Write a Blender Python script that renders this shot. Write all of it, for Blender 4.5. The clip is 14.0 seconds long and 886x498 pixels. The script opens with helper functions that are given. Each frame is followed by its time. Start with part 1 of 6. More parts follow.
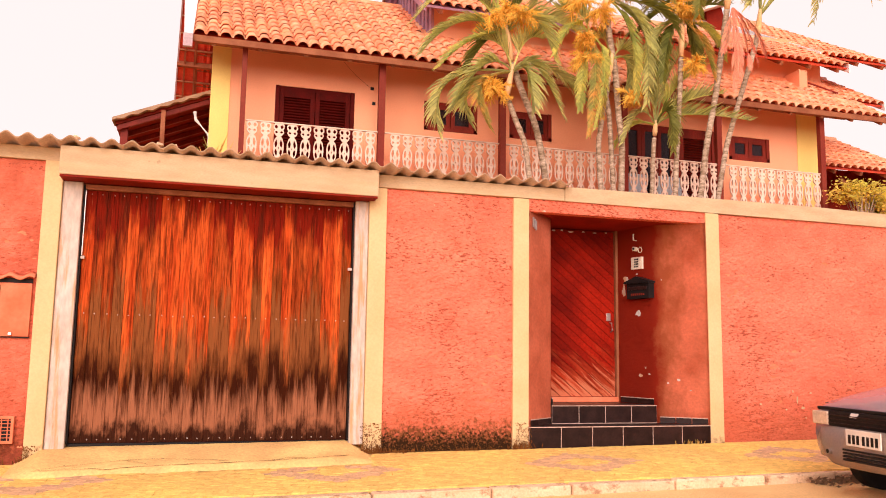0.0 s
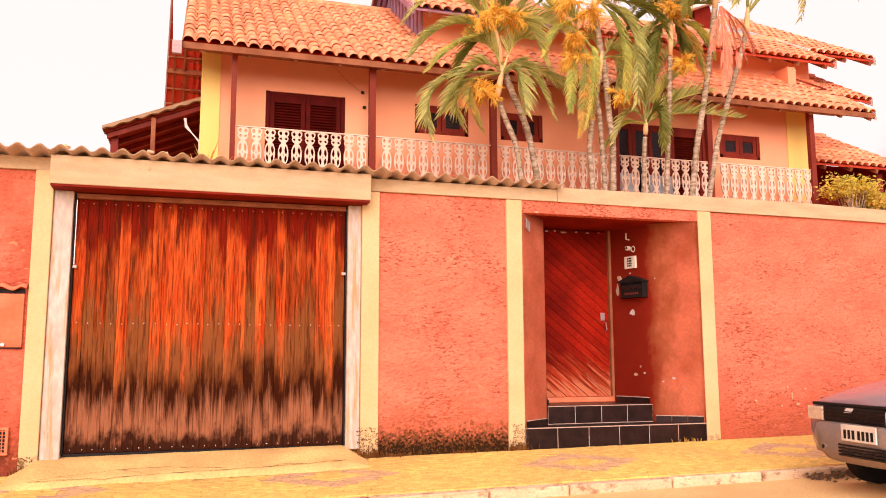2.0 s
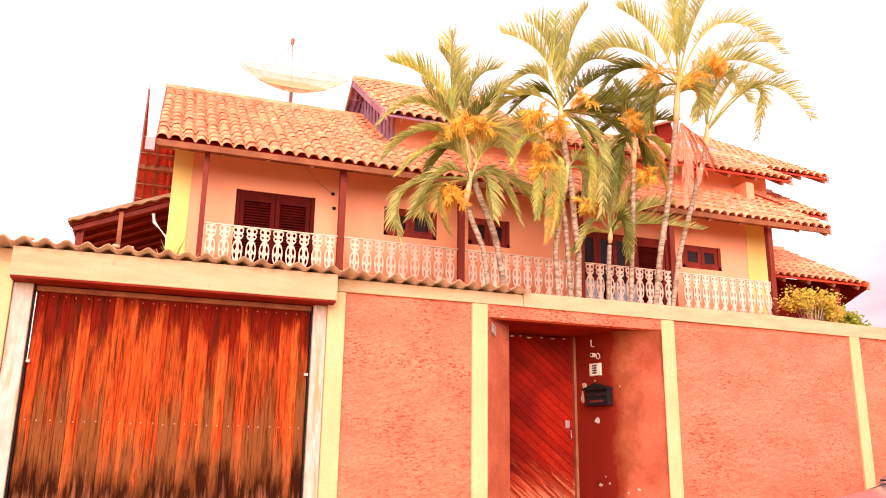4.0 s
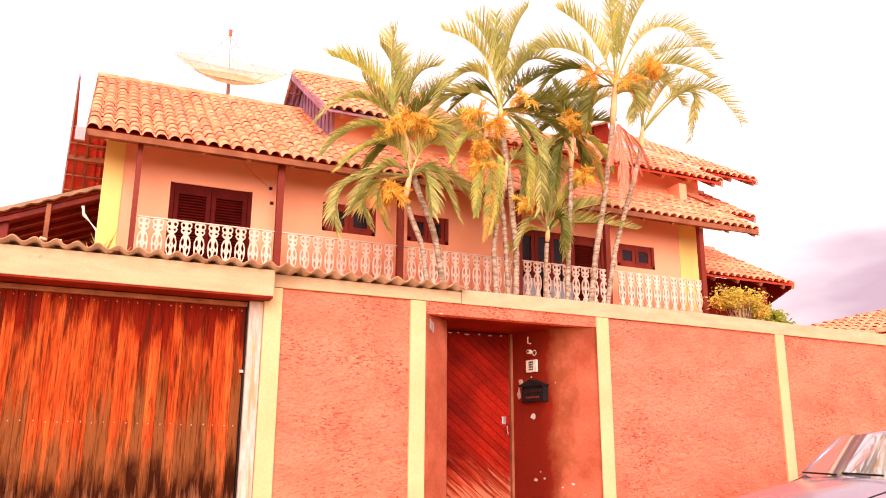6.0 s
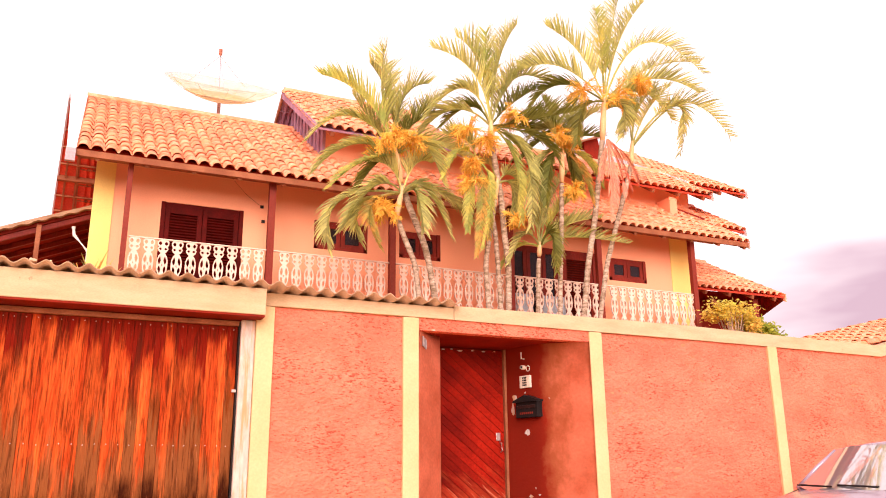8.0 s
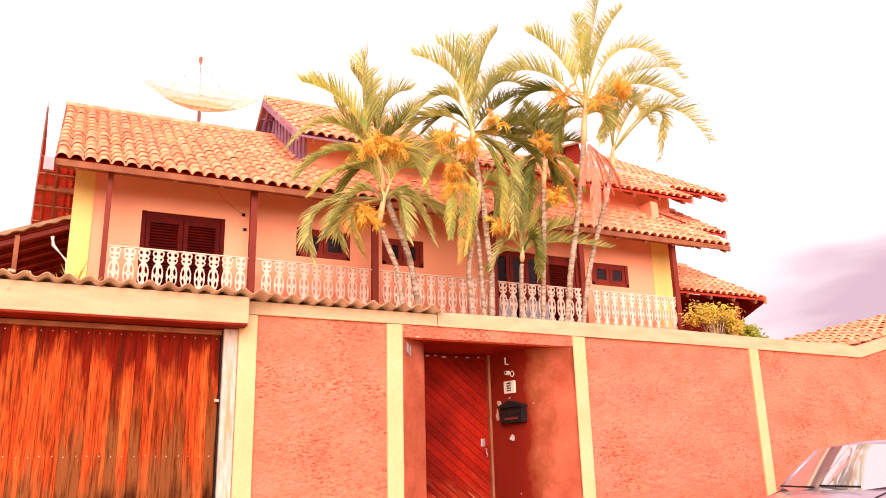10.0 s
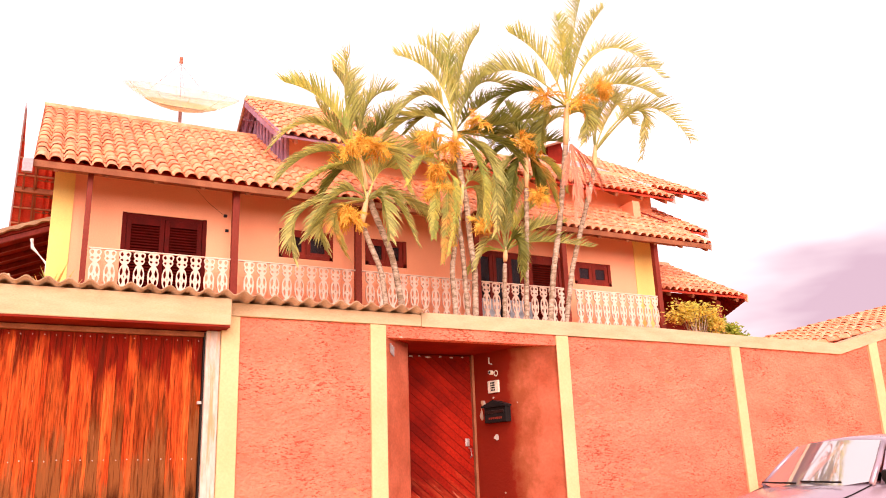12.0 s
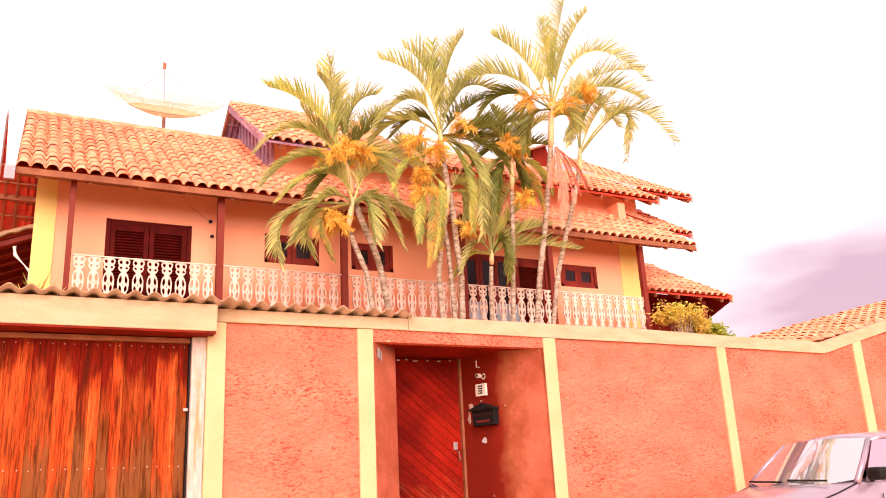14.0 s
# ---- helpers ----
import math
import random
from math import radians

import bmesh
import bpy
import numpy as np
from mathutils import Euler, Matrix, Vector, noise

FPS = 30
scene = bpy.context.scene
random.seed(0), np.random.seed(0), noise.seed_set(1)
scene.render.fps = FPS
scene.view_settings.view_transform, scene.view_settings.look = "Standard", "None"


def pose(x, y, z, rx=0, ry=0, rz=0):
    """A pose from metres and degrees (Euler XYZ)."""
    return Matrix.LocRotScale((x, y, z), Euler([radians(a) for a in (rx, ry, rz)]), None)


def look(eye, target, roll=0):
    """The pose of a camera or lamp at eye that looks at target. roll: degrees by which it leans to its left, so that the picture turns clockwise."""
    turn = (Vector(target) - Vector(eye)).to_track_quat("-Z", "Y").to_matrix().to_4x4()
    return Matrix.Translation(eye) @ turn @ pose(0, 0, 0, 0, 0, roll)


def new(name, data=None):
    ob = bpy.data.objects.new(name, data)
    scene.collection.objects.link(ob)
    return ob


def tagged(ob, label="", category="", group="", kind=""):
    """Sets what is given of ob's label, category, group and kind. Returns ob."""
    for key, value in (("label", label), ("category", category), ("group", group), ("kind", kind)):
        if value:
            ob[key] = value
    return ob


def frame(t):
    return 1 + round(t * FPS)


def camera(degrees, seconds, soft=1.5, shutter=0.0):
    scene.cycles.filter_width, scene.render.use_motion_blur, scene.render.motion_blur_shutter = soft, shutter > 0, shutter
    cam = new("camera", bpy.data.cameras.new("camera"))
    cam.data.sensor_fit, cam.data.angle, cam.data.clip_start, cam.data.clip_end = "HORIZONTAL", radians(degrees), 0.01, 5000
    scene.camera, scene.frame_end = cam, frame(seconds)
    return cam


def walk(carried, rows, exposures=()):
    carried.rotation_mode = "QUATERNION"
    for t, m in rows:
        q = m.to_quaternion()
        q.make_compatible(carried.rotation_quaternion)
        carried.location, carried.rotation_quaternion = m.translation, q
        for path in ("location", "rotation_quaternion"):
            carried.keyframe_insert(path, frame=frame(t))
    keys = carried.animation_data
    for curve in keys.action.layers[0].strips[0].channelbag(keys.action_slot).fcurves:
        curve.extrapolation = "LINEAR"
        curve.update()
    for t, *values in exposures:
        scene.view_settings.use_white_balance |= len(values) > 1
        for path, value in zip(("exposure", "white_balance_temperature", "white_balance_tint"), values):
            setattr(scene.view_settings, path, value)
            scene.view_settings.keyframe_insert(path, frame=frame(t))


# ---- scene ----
cam = camera(56.91, 14.0, soft=1.0)
PATH = [
    (0.0, pose(0, -8.5, 0.986, 97.43, -0.91, -16.68)),
    (0.5, pose(0, -8.5, 0.986, 97.29, -0.51, -16.54)),
    (1.0, pose(0, -8.5, 0.986, 97.33, -0.24, -16.50)),
    (1.5, pose(0, -8.5, 0.986, 97.51, -0.04, -16.76)),
    (2.0, pose(0, -8.5, 0.986, 97.62, 0.18, -17.01)),
    (2.5, pose(0, -8.5, 0.986, 97.86, 0.33, -17.17)),
    (3.0, pose(0, -8.5, 0.986, 99.80, 0.20, -17.56)),
    (3.5, pose(0, -8.5, 0.986, 103.16, -0.25, -18.09)),
    (4.0, pose(0, -8.5, 0.986, 104.81, -0.83, -19.60)),
    (4.2, pose(0, -8.5, 0.986, 104.84, -1.03, -20.65)),
    (6.3, pose(0, -8.5, 0.986, 104.71, -0.20, -23.98)),
    (6.5, pose(0, -8.5, 0.986, 104.93, -0.06, -23.95)),
    (7.0, pose(0, -8.5, 0.986, 105.37, 0.13, -23.96)),
    (7.5, pose(0, -8.5, 0.986, 105.65, 0.25, -24.07)),
    (8.0, pose(0, -8.5, 0.986, 105.77, 0.49, -24.25)),
    (10.5, pose(0, -8.5, 0.986, 106.22, 1.56, -25.48)),
    (11.0, pose(0, -8.5, 0.986, 106.16, 1.73, -25.72)),
    (11.5, pose(0, -8.5, 0.986, 106.11, 1.93, -26.00)),
    (12.0, pose(0, -8.5, 0.986, 106.17, 2.02, -26.28)),
    (12.5, pose(0, -8.5, 0.986, 106.25, 2.19, -26.51)),
    (13.0, pose(0, -8.5, 0.986, 106.21, 2.36, -26.75)),
    (13.5, pose(0, -8.5, 0.986, 106.26, 2.65, -26.94)),
    (14.0, pose(0, -8.5, 0.986, 106.39, 2.81, -27.05)),
]
EXPOSURES = [(0, -0.23, 7180, 25), (2.5, -0.11, 7220, 24), (3.5, 0.12, 7180, 28), (4.0, 0.15, 7150, 29), (7.0, 0.12, 7100, 30), (14.0, 0.17, 7080, 31)]
walk(cam, PATH, EXPOSURES)

# ---------------------------------------------------------------- light
world = bpy.data.worlds.new("sky")
scene.world = world
world.use_nodes = True
wn, wl = world.node_tree.nodes, world.node_tree.links
wn.clear()
w_out, w_bg = wn.new("ShaderNodeOutputWorld"), wn.new("ShaderNodeBackground")
w_sky, w_mix = wn.new("ShaderNodeTexSky"), wn.new("ShaderNodeMix")
w_sky.sky_type, w_sky.sun_disc = "NISHITA", False
w_sky.sun_elevation, w_sky.sun_rotation = radians(20), radians(198)
w_gain = wn.new("ShaderNodeMix")
w_gain.data_type, w_gain.blend_type = "RGBA", "MULTIPLY"
w_gain.inputs["Factor"].default_value = 1.0
w_gain.inputs["B"].default_value = (0.1, 0.1, 0.1, 1)
wl.new(w_sky.outputs["Color"], w_gain.inputs["A"])
w_co, w_map = wn.new("ShaderNodeTexCoord"), wn.new("ShaderNodeMapping")
w_map.inputs["Scale"].default_value = (1.0, 1.0, 3.6)
w_noise, w_ramp = wn.new("ShaderNodeTexNoise"), wn.new("ShaderNodeValToRGB")
w_noise.inputs["Scale"].default_value, w_noise.inputs["Detail"].default_value = 1.7, 5.0
w_ramp.color_ramp.elements[0].position, w_ramp.color_ramp.elements[0].color = 0.34, (0.76, 0.58, 0.68, 1)
w_ramp.color_ramp.elements[1].position, w_ramp.color_ramp.elements[1].color = 0.53, (1.36, 1.32, 1.31, 1)
# the cloud banks lie low; higher up the overcast is even
w_sep, w_low, w_add = wn.new("ShaderNodeSeparateXYZ"), wn.new("ShaderNodeMapRange"), wn.new("ShaderNodeMath")
w_low.inputs["From Min"].default_value, w_low.inputs["From Max"].default_value = 0.20, 0.36
w_low.inputs["To Min"].default_value, w_low.inputs["To Max"].default_value = -0.06, 0.25
wl.new(w_co.outputs["Generated"], w_map.inputs["Vector"])
wl.new(w_map.outputs["Vector"], w_noise.inputs["Vector"])
wl.new(w_co.outputs["Generated"], w_sep.inputs[0])
wl.new(w_sep.outputs["Z"], w_low.inputs["Value"])
wl.new(w_noise.outputs["Fac"], w_add.inputs[0])
wl.new(w_low.outputs["Result"], w_add.inputs[1])
wl.new(w_add.outputs[0], w_ramp.inputs["Fac"])
w_mix.data_type = "RGBA"
w_mix.inputs["Factor"].default_value = 0.9
wl.new(w_gain.outputs["Result"], w_mix.inputs["A"])
wl.new(w_ramp.outputs["Color"], w_mix.inputs["B"])
wl.new(w_mix.outputs["Result"], w_bg.inputs["Color"])
w_bg.inputs["Strength"].default_value = 0.92
wl.new(w_bg.outputs["Background"], w_out.inputs["Surface"])

sun = new("sun", bpy.data.lights.new("sun", "SUN"))
sun.data.energy, sun.data.angle, sun.data.color = 4.3, radians(50), (1.0, 0.94, 0.87)
sun.matrix_world = look((-7, -30, 12.7), (4, 3, 0))


# ---------------------------------------------------------------- materials
def material(name, base, alt=None, rough=0.8, scale=3.0, fine=60.0, bump=0.1, metal=0.0, mix=0.5, fine_amount=0.15, stretch=(1, 1, 1), per_piece=0.0, gloss=0.12, relief=0.02):
    """Two colours by a broad noise, a fine grain over it, and a bump."""
    m = bpy.data.materials.new(name)
    m.use_nodes = True
    n, l = m.node_tree.nodes, m.node_tree.links
    bsdf = n["Principled BSDF"]
    mp = n.new("ShaderNodeMapping")
    mp.inputs["Scale"].default_value = stretch
    geo = n.new("ShaderNodeNewGeometry")
    l.new(geo.outputs["Position"], mp.inputs["Vector"])
    big, small = n.new("ShaderNodeTexNoise"), n.new("ShaderNodeTexNoise")
    big.inputs["Scale"].default_value, big.inputs["Detail"].default_value = scale, 6
    small.inputs["Scale"].default_value, small.inputs["Detail"].default_value = fine, 4
    l.new(mp.outputs["Vector"], big.inputs["Vector"])
    l.new(mp.outputs["Vector"], small.inputs["Vector"])
    ramp = n.new("ShaderNodeMapRange")
    ramp.inputs["From Min"].default_value, ramp.inputs["From Max"].default_value = 0.5 - 0.25 * mix, 0.5 + 0.3 * mix
    l.new(big.outputs["Fac"], ramp.inputs["Value"])
    c1 = n.new("ShaderNodeMix")
    c1.data_type = "RGBA"
    c1.inputs["A"].default_value = (*base, 1)
    c1.inputs["B"].default_value = (*(alt or [v * 0.8 for v in base]), 1)
    l.new(ramp.outputs["Result"], c1.inputs["Factor"])
    c2 = n.new("ShaderNodeHueSaturation")
    val = n.new("ShaderNodeMapRange")
    val.inputs["From Min"].default_value, val.inputs["From Max"].default_value = 0.3, 0.7
    val.inputs["To Min"].default_value, val.inputs["To Max"].default_value = 1 - fine_amount, 1 + fine_amount
    l.new(small.outputs["Fac"], val.inputs["Value"])
    l.new(c1.outputs["Result"], c2.inputs["Color"])
    source = val.outputs["Result"]
    if per_piece:
        info, piece, times = n.new("ShaderNodeObjectInfo"), n.new("ShaderNodeMapRange"), n.new("ShaderNodeMath")
        add = n.new("ShaderNodeMath")
        add.operation = "ADD"
        l.new(info.outputs["Random"], add.inputs[0])
        l.new(geo.outputs["Random Per Island"], add.inputs[1])
        frac = n.new("ShaderNodeMath")
        frac.operation = "FRACT"
        l.new(add.outputs[0], frac.inputs[0])
        piece.inputs["To Min"].default_value, piece.inputs["To Max"].default_value = 1 - per_piece, 1 + per_piece * 0.7
        l.new(frac.outputs[0], piece.inputs["Value"])
        times.operation = "MULTIPLY"
        l.new(source, times.inputs[0])
        l.new(piece.outputs["Result"], times.inputs[1])
        source = times.outputs[0]
    l.new(source, c2.inputs["Value"])
    l.new(c2.outputs["Color"], bsdf.inputs["Base Color"])
    bsdf.inputs["Roughness"].default_value, bsdf.inputs["Metallic"].default_value = rough, metal
    bsdf.inputs["Specular IOR Level"].default_value = gloss
    if bump:
        b = n.new("ShaderNodeBump")
        b.inputs["Strength"].default_value, b.inputs["Distance"].default_value = bump, relief
        l.new(small.outputs["Fac"], b.inputs["Height"])
        l.new(b.outputs["Normal"], bsdf.inputs["Normal"])
    return m


def stain_or_shading(m, colour, z0, z1, scale=6.0, stretch=(1, 1, 1), cut=0.5, soft=0.12, strength=1.0, piece=0.0, axis="Z", turn=0.0, patch=0.0):
    """Lays a ragged tone into a material, real stains and painted light and shade alike, full at height z0 and gone at
    z1.
    """
    n, l = m.node_tree.nodes, m.node_tree.links
    bsdf = n["Principled BSDF"]
    old = bsdf.inputs["Base Color"].links[0].from_socket
    geo, sep, mp = n.new("ShaderNodeNewGeometry"), n.new("ShaderNodeSeparateXYZ"), n.new("ShaderNodeMapping")
    l.new(geo.outputs["Position"], sep.inputs[0])
    l.new(geo.outputs["Position"], mp.inputs["Vector"])
    mp.inputs["Scale"].default_value = stretch
    if turn:
        # the pattern runs along a slanting line: turned first, then stretched
        mp.vector_type = "TEXTURE"
        mp.inputs["Rotation"].default_value = (0, radians(turn), 0)
        mp.inputs["Scale"].default_value = [1 / q for q in stretch]
    noi = n.new("ShaderNodeTexNoise")
    noi.inputs["Scale"].default_value, noi.inputs["Detail"].default_value, noi.inputs["Roughness"].default_value = scale, 8, 0.65
    l.new(mp.outputs["Vector"], noi.inputs["Vector"])
    grad = n.new("ShaderNodeMapRange")
    grad.inputs["From Min"].default_value, grad.inputs["From Max"].default_value = z0, z1
    grad.inputs["To Min"].default_value, grad.inputs["To Max"].default_value = 0.5, -0.5
    l.new(sep.outputs[axis], grad.inputs["Value"])
    add = n.new("ShaderNodeMath")
    l.new(noi.outputs["Fac"], add.inputs[0])
    l.new(grad.outputs["Result"], add.inputs[1])
    if piece:
        # each board weathers to a height of its own
        info, shift, more = n.new("ShaderNodeObjectInfo"), n.new("ShaderNodeMapRange"), n.new("ShaderNodeMath")
        shift.inputs["To Min"].default_value, shift.inputs["To Max"].default_value = -piece, piece
        l.new(info.outputs["Random"], shift.inputs["Value"])
        l.new(add.outputs[0], more.inputs[0])
        l.new(shift.outputs["Result"], more.inputs[1])
        add = more
    if patch:
        # the marks gather in broad patches
        wide, weigh, more = n.new("ShaderNodeTexNoise"), n.new("ShaderNodeMapRange"), n.new("ShaderNodeMath")
        wide.inputs["Scale"].default_value, wide.inputs["Detail"].default_value = patch, 3
        l.new(geo.outputs["Position"], wide.inputs["Vector"])
        weigh.inputs["From Min"].default_value, weigh.inputs["From Max"].default_value = 0.35, 0.65
        weigh.inputs["To Min"].default_value, weigh.inputs["To Max"].default_value = -0.08, 0.04
        l.new(wide.outputs["Fac"], weigh.inputs["Value"])
        l.new(add.outputs[0], more.inputs[0])
        l.new(weigh.outputs["Result"], more.inputs[1])
        add = more
    edge = n.new("ShaderNodeMapRange")
    edge.inputs["From Min"].default_value, edge.inputs["From Max"].default_value = cut - soft, cut + soft
    edge.inputs["To Max"].default_value = strength
    l.new(add.outputs[0], edge.inputs["Value"])
    c = n.new("ShaderNodeMix")
    c.data_type = "RGBA"
    c.inputs["B"].default_value = (*colour, 1)
    l.new(edge.outputs["Result"], c.inputs["Factor"])
    l.new(old, c.inputs["A"])
    l.new(c.outputs["Result"], bsdf.inputs["Base Color"])
    return m


def stucco(name, mossy):
    m = material(name, (0.83, 0.212, 0.130), (0.72, 0.158, 0.096), 0.92, 1.4, 27, 0.65, fine_amount=0.13, stretch=(1, 1, 1.5), relief=0.042)
    # lighter flecks paint highlights onto the lumps
    stain_or_shading(m, (0.90, 0.27, 0.18), -1000, 1000, 19.0, (1, 1, 2.2), 0.60, 0.10, 0.3)
    # dark dashes paint in the shadows under the lumps
    stain_or_shading(m, (0.20, 0.030, 0.012), -1000, 1000, 24.0, (1, 1, 2.6), 0.585, 0.02, 0.75, patch=1.3)
    stain_or_shading(m, (0.50, 0.10, 0.05), -1000, 1000, 2.2, (1, 1, 0.7), 0.62, 0.10, 0.4)
    stain_or_shading(m, (0.45, 0.10, 0.045), 0.1, 1.1, 3.0, cut=0.68, soft=0.2, strength=0.6)
    if mossy:
        stain_or_shading(m, (0.13, 0.050, 0.014), -0.05, 0.95, 26.0, cut=0.73, soft=0.10, strength=0.85)
        stain_or_shading(m, (0.022, 0.010, 0.003), -0.05, 0.80, 34.0, cut=0.79, soft=0.07, strength=0.95)
    return m


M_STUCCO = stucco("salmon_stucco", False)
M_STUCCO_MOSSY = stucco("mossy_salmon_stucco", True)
M_STUCCO_SHADED = stucco("shaded_salmon_stucco", True)
# shade below the roofing sheets, put into the left panel's colour
stain_or_shading(M_STUCCO_SHADED, (0.44, 0.085, 0.045), -1000, 1000, 2.5, (1, 1, 0.6), 0.46, 0.15, 0.75)
M_PLASTER = material("salmon_plaster", (0.84, 0.245, 0.135), (0.64, 0.15, 0.072), 0.85, 2.2, 30, 0.12, fine_amount=0.08)
# dark red stands in for the shade on the niche's inner wall and ceiling
M_NICHE_SHADE = material("shaded_niche_red", (0.34, 0.019, 0.008), (0.22, 0.010, 0.005), 0.85, 2.2, 30, 0.12, fine_amount=0.12)
M_FLARE_SHADE = material("salmon_plaster_with_painted_shade", (0.84, 0.245, 0.135), (0.64, 0.15, 0.072), 0.85, 2.2, 30, 0.12, fine_amount=0.08)
# shade deepening into the niche, painted brown then dark red by depth
stain_or_shading(M_FLARE_SHADE, (0.42, 0.095, 0.03), 0.42, -0.10, 3.0, (1, 1, 0.7), 0.62, 0.14, 0.8, axis="Y")
stain_or_shading(M_FLARE_SHADE, (0.37, 0.030, 0.012), 0.46, 0.10, 2.6, (1, 1, 0.8), 0.66, 0.13, 1.0, axis="Y")
M_CREAM = material("cream_paint", (0.70, 0.48, 0.26), (0.65, 0.43, 0.22), 0.8, 2.0, 50, 0.12, fine_amount=0.06)
stain_or_shading(M_CREAM, (0.12, 0.06, 0.02), -0.15, 0.42, 14.0, cut=0.72, soft=0.12)
M_CAP = material("cream_coping", (0.59, 0.42, 0.26), (0.52, 0.35, 0.21), 0.85, 2.5, 40, 0.2, fine_amount=0.1, stretch=(1, 1, 4))
stain_or_shading(M_CAP, (0.56, 0.36, 0.18), -1000, 1000, 4.0, (0.6, 1, 2.0), 0.60, 0.12, 0.4)
stain_or_shading(M_CAP, (0.22, 0.11, 0.05), -1000, 1000, 16.0, (1, 1, 0.5), 0.70, 0.04, 0.5)
M_SOFFIT = material("dark_red_paint", (0.24, 0.018, 0.007), (0.17, 0.012, 0.005), 0.75, 4, 40, 0.1)
M_JAMB = material("whitewashed_jamb", (0.60, 0.52, 0.48), (0.50, 0.38, 0.31), 0.6, 3.0, 30, 0.08, stretch=(1, 1, 0.35), mix=0.7)
stain_or_shading(M_JAMB, (0.62, 0.25, 0.08), -1000, 1000, 9.0, (1.6, 1, 0.12), 0.565, 0.06, 0.75)
stain_or_shading(M_JAMB, (0.20, 0.09, 0.04), -1000, 1000, 14.0, (1.6, 1, 0.10), 0.68, 0.05, 0.7)
M_GATE = material("weathered_gate_wood", (0.55, 0.088, 0.018), (0.32, 0.034, 0.007), 0.62, 9.0, 70, 0.45, fine_amount=0.45, stretch=(1, 1, 0.08), per_piece=0.40, mix=0.5, gloss=0.02)
# lintel shade painted dark red up top, then brown weathering, black and bleached bands
stain_or_shading(M_GATE, (0.17, 0.008, 0.003), 2.95, 1.35, 6.5, (1, 1, 0.16), 0.52, 0.08, 0.95, piece=0.14)
stain_or_shading(M_GATE, (0.060, 0.010, 0.004), -1000, 1000, 12.0, (1, 1, 0.10), 0.57, 0.06, 0.75, piece=0.06)
stain_or_shading(M_GATE, (0.16, 0.033, 0.007), 0.30, 2.75, 9.0, (1, 1, 0.12), 0.58, 0.06, 0.90, piece=0.26)
stain_or_shading(M_GATE, (0.24, 0.080, 0.026), 0.60, 2.6, 26.0, (1, 1, 0.08), 0.60, 0.06, 0.65, piece=0.18)
stain_or_shading(M_GATE, (0.022, 0.003, 0.001), 0.45, 1.70, 9.0, (1, 1, 0.20), 0.67, 0.13, 0.93, piece=0.12)
stain_or_shading(M_GATE, (0.36, 0.130, 0.066), 0.10, 1.22, 22.0, (1, 1, 0.07), 0.60, 0.12, 0.80, piece=0.08)
stain_or_shading(M_GATE, (0.016, 0.003, 0.0015), -0.05, 0.80, 7.0, (1, 1, 0.45), 0.62, 0.09, 0.92, piece=0.06)
stain_or_shading(M_GATE, (0.03, 0.005, 0.002), -1000, 1000, 55.0, (1, 1, 0.05), 0.57, 0.05, 0.60)
stain_or_shading(M_GATE, (0.60, 0.20, 0.09), -1000, 1000, 60.0, (1, 1, 0.06), 0.66, 0.04, 0.35)
M_DOOR = material("red_door_wood", (0.30, 0.012, 0.004), (0.15, 0.005, 0.002), 0.6, 1.6, 50, 0.2, per_piece=0.3, fine_amount=0.25, gloss=0.05)
# brighter towards the foot: painted sheen, with scuffs along the boards
stain_or_shading(M_DOOR, (0.55, 0.085, 0.03), 0.30, 2.0, 9.0, (0.22, 1, 1), 0.70, 0.12, 0.45, turn=38.7)
stain_or_shading(M_DOOR, (0.80, 0.30, 0.16), 0.30, 2.1, 26.0, (0.08, 1, 1), 0.80, 0.05, 0.45, turn=38.7)
M_SHUTTER = material("maroon_shutter_wood", (0.10, 0.006, 0.004), (0.07, 0.005, 0.003), 0.6, 6, 60, 0.1, gloss=0.05)
M_REDWOOD = material("oxblood_wood", (0.24, 0.026, 0.014), (0.17, 0.018, 0.010), 0.5, 6, 60, 0.1, stretch=(1, 1, 0.2))
M_POST = material("oxblood_post", (0.20, 0.020, 0.012), (0.26, 0.045, 0.026), 0.55, 3.0, 60, 0.1, stretch=(1, 1, 0.4), mix=0.9)
M_RAFTER = material("brown_rafter", (0.36, 0.125, 0.06), (0.25, 0.075, 0.035), 0.7, 4, 60, 0.15)
M_PEACH = material("peach_house_paint", (0.92, 0.395, 0.225), (0.90, 0.365, 0.205), 0.85, 1.0, 50, 0.1, fine_amount=0.04)
M_YELLOW = material("yellow_house_paint", (0.94, 0.66, 0.22), (0.92, 0.60, 0.18), 0.85, 1.0, 50, 0.1, fine_amount=0.04)
M_CLAY = material("clay_tile", (0.88, 0.22, 0.088), (0.92, 0.35, 0.165), 0.44, 2.2, 40, 0.25, per_piece=0.26, fine_amount=0.12, mix=0.8, gloss=0.5)
# pale blotches: uneven clay, with sky glare painted in
stain_or_shading(M_CLAY, (0.95, 0.64, 0.42), -1000, 1000, 7.0, (1, 1, 1), 0.56, 0.08, 0.5)
M_CLAYBACK = material("clay_tile_under", (0.74, 0.10, 0.05), (0.55, 0.06, 0.035), 0.85, 3, 40, 0.2)
M_WHITE = material("white_board_paint", (0.84, 0.80, 0.79), (0.74, 0.68, 0.66), 0.6, 5, 60, 0.05, fine_amount=0.05)
M_BALUSTER = material("white_baluster_paint", (0.85, 0.61, 0.48), (0.78, 0.52, 0.40), 0.6, 5, 60, 0.05, fine_amount=0.06)
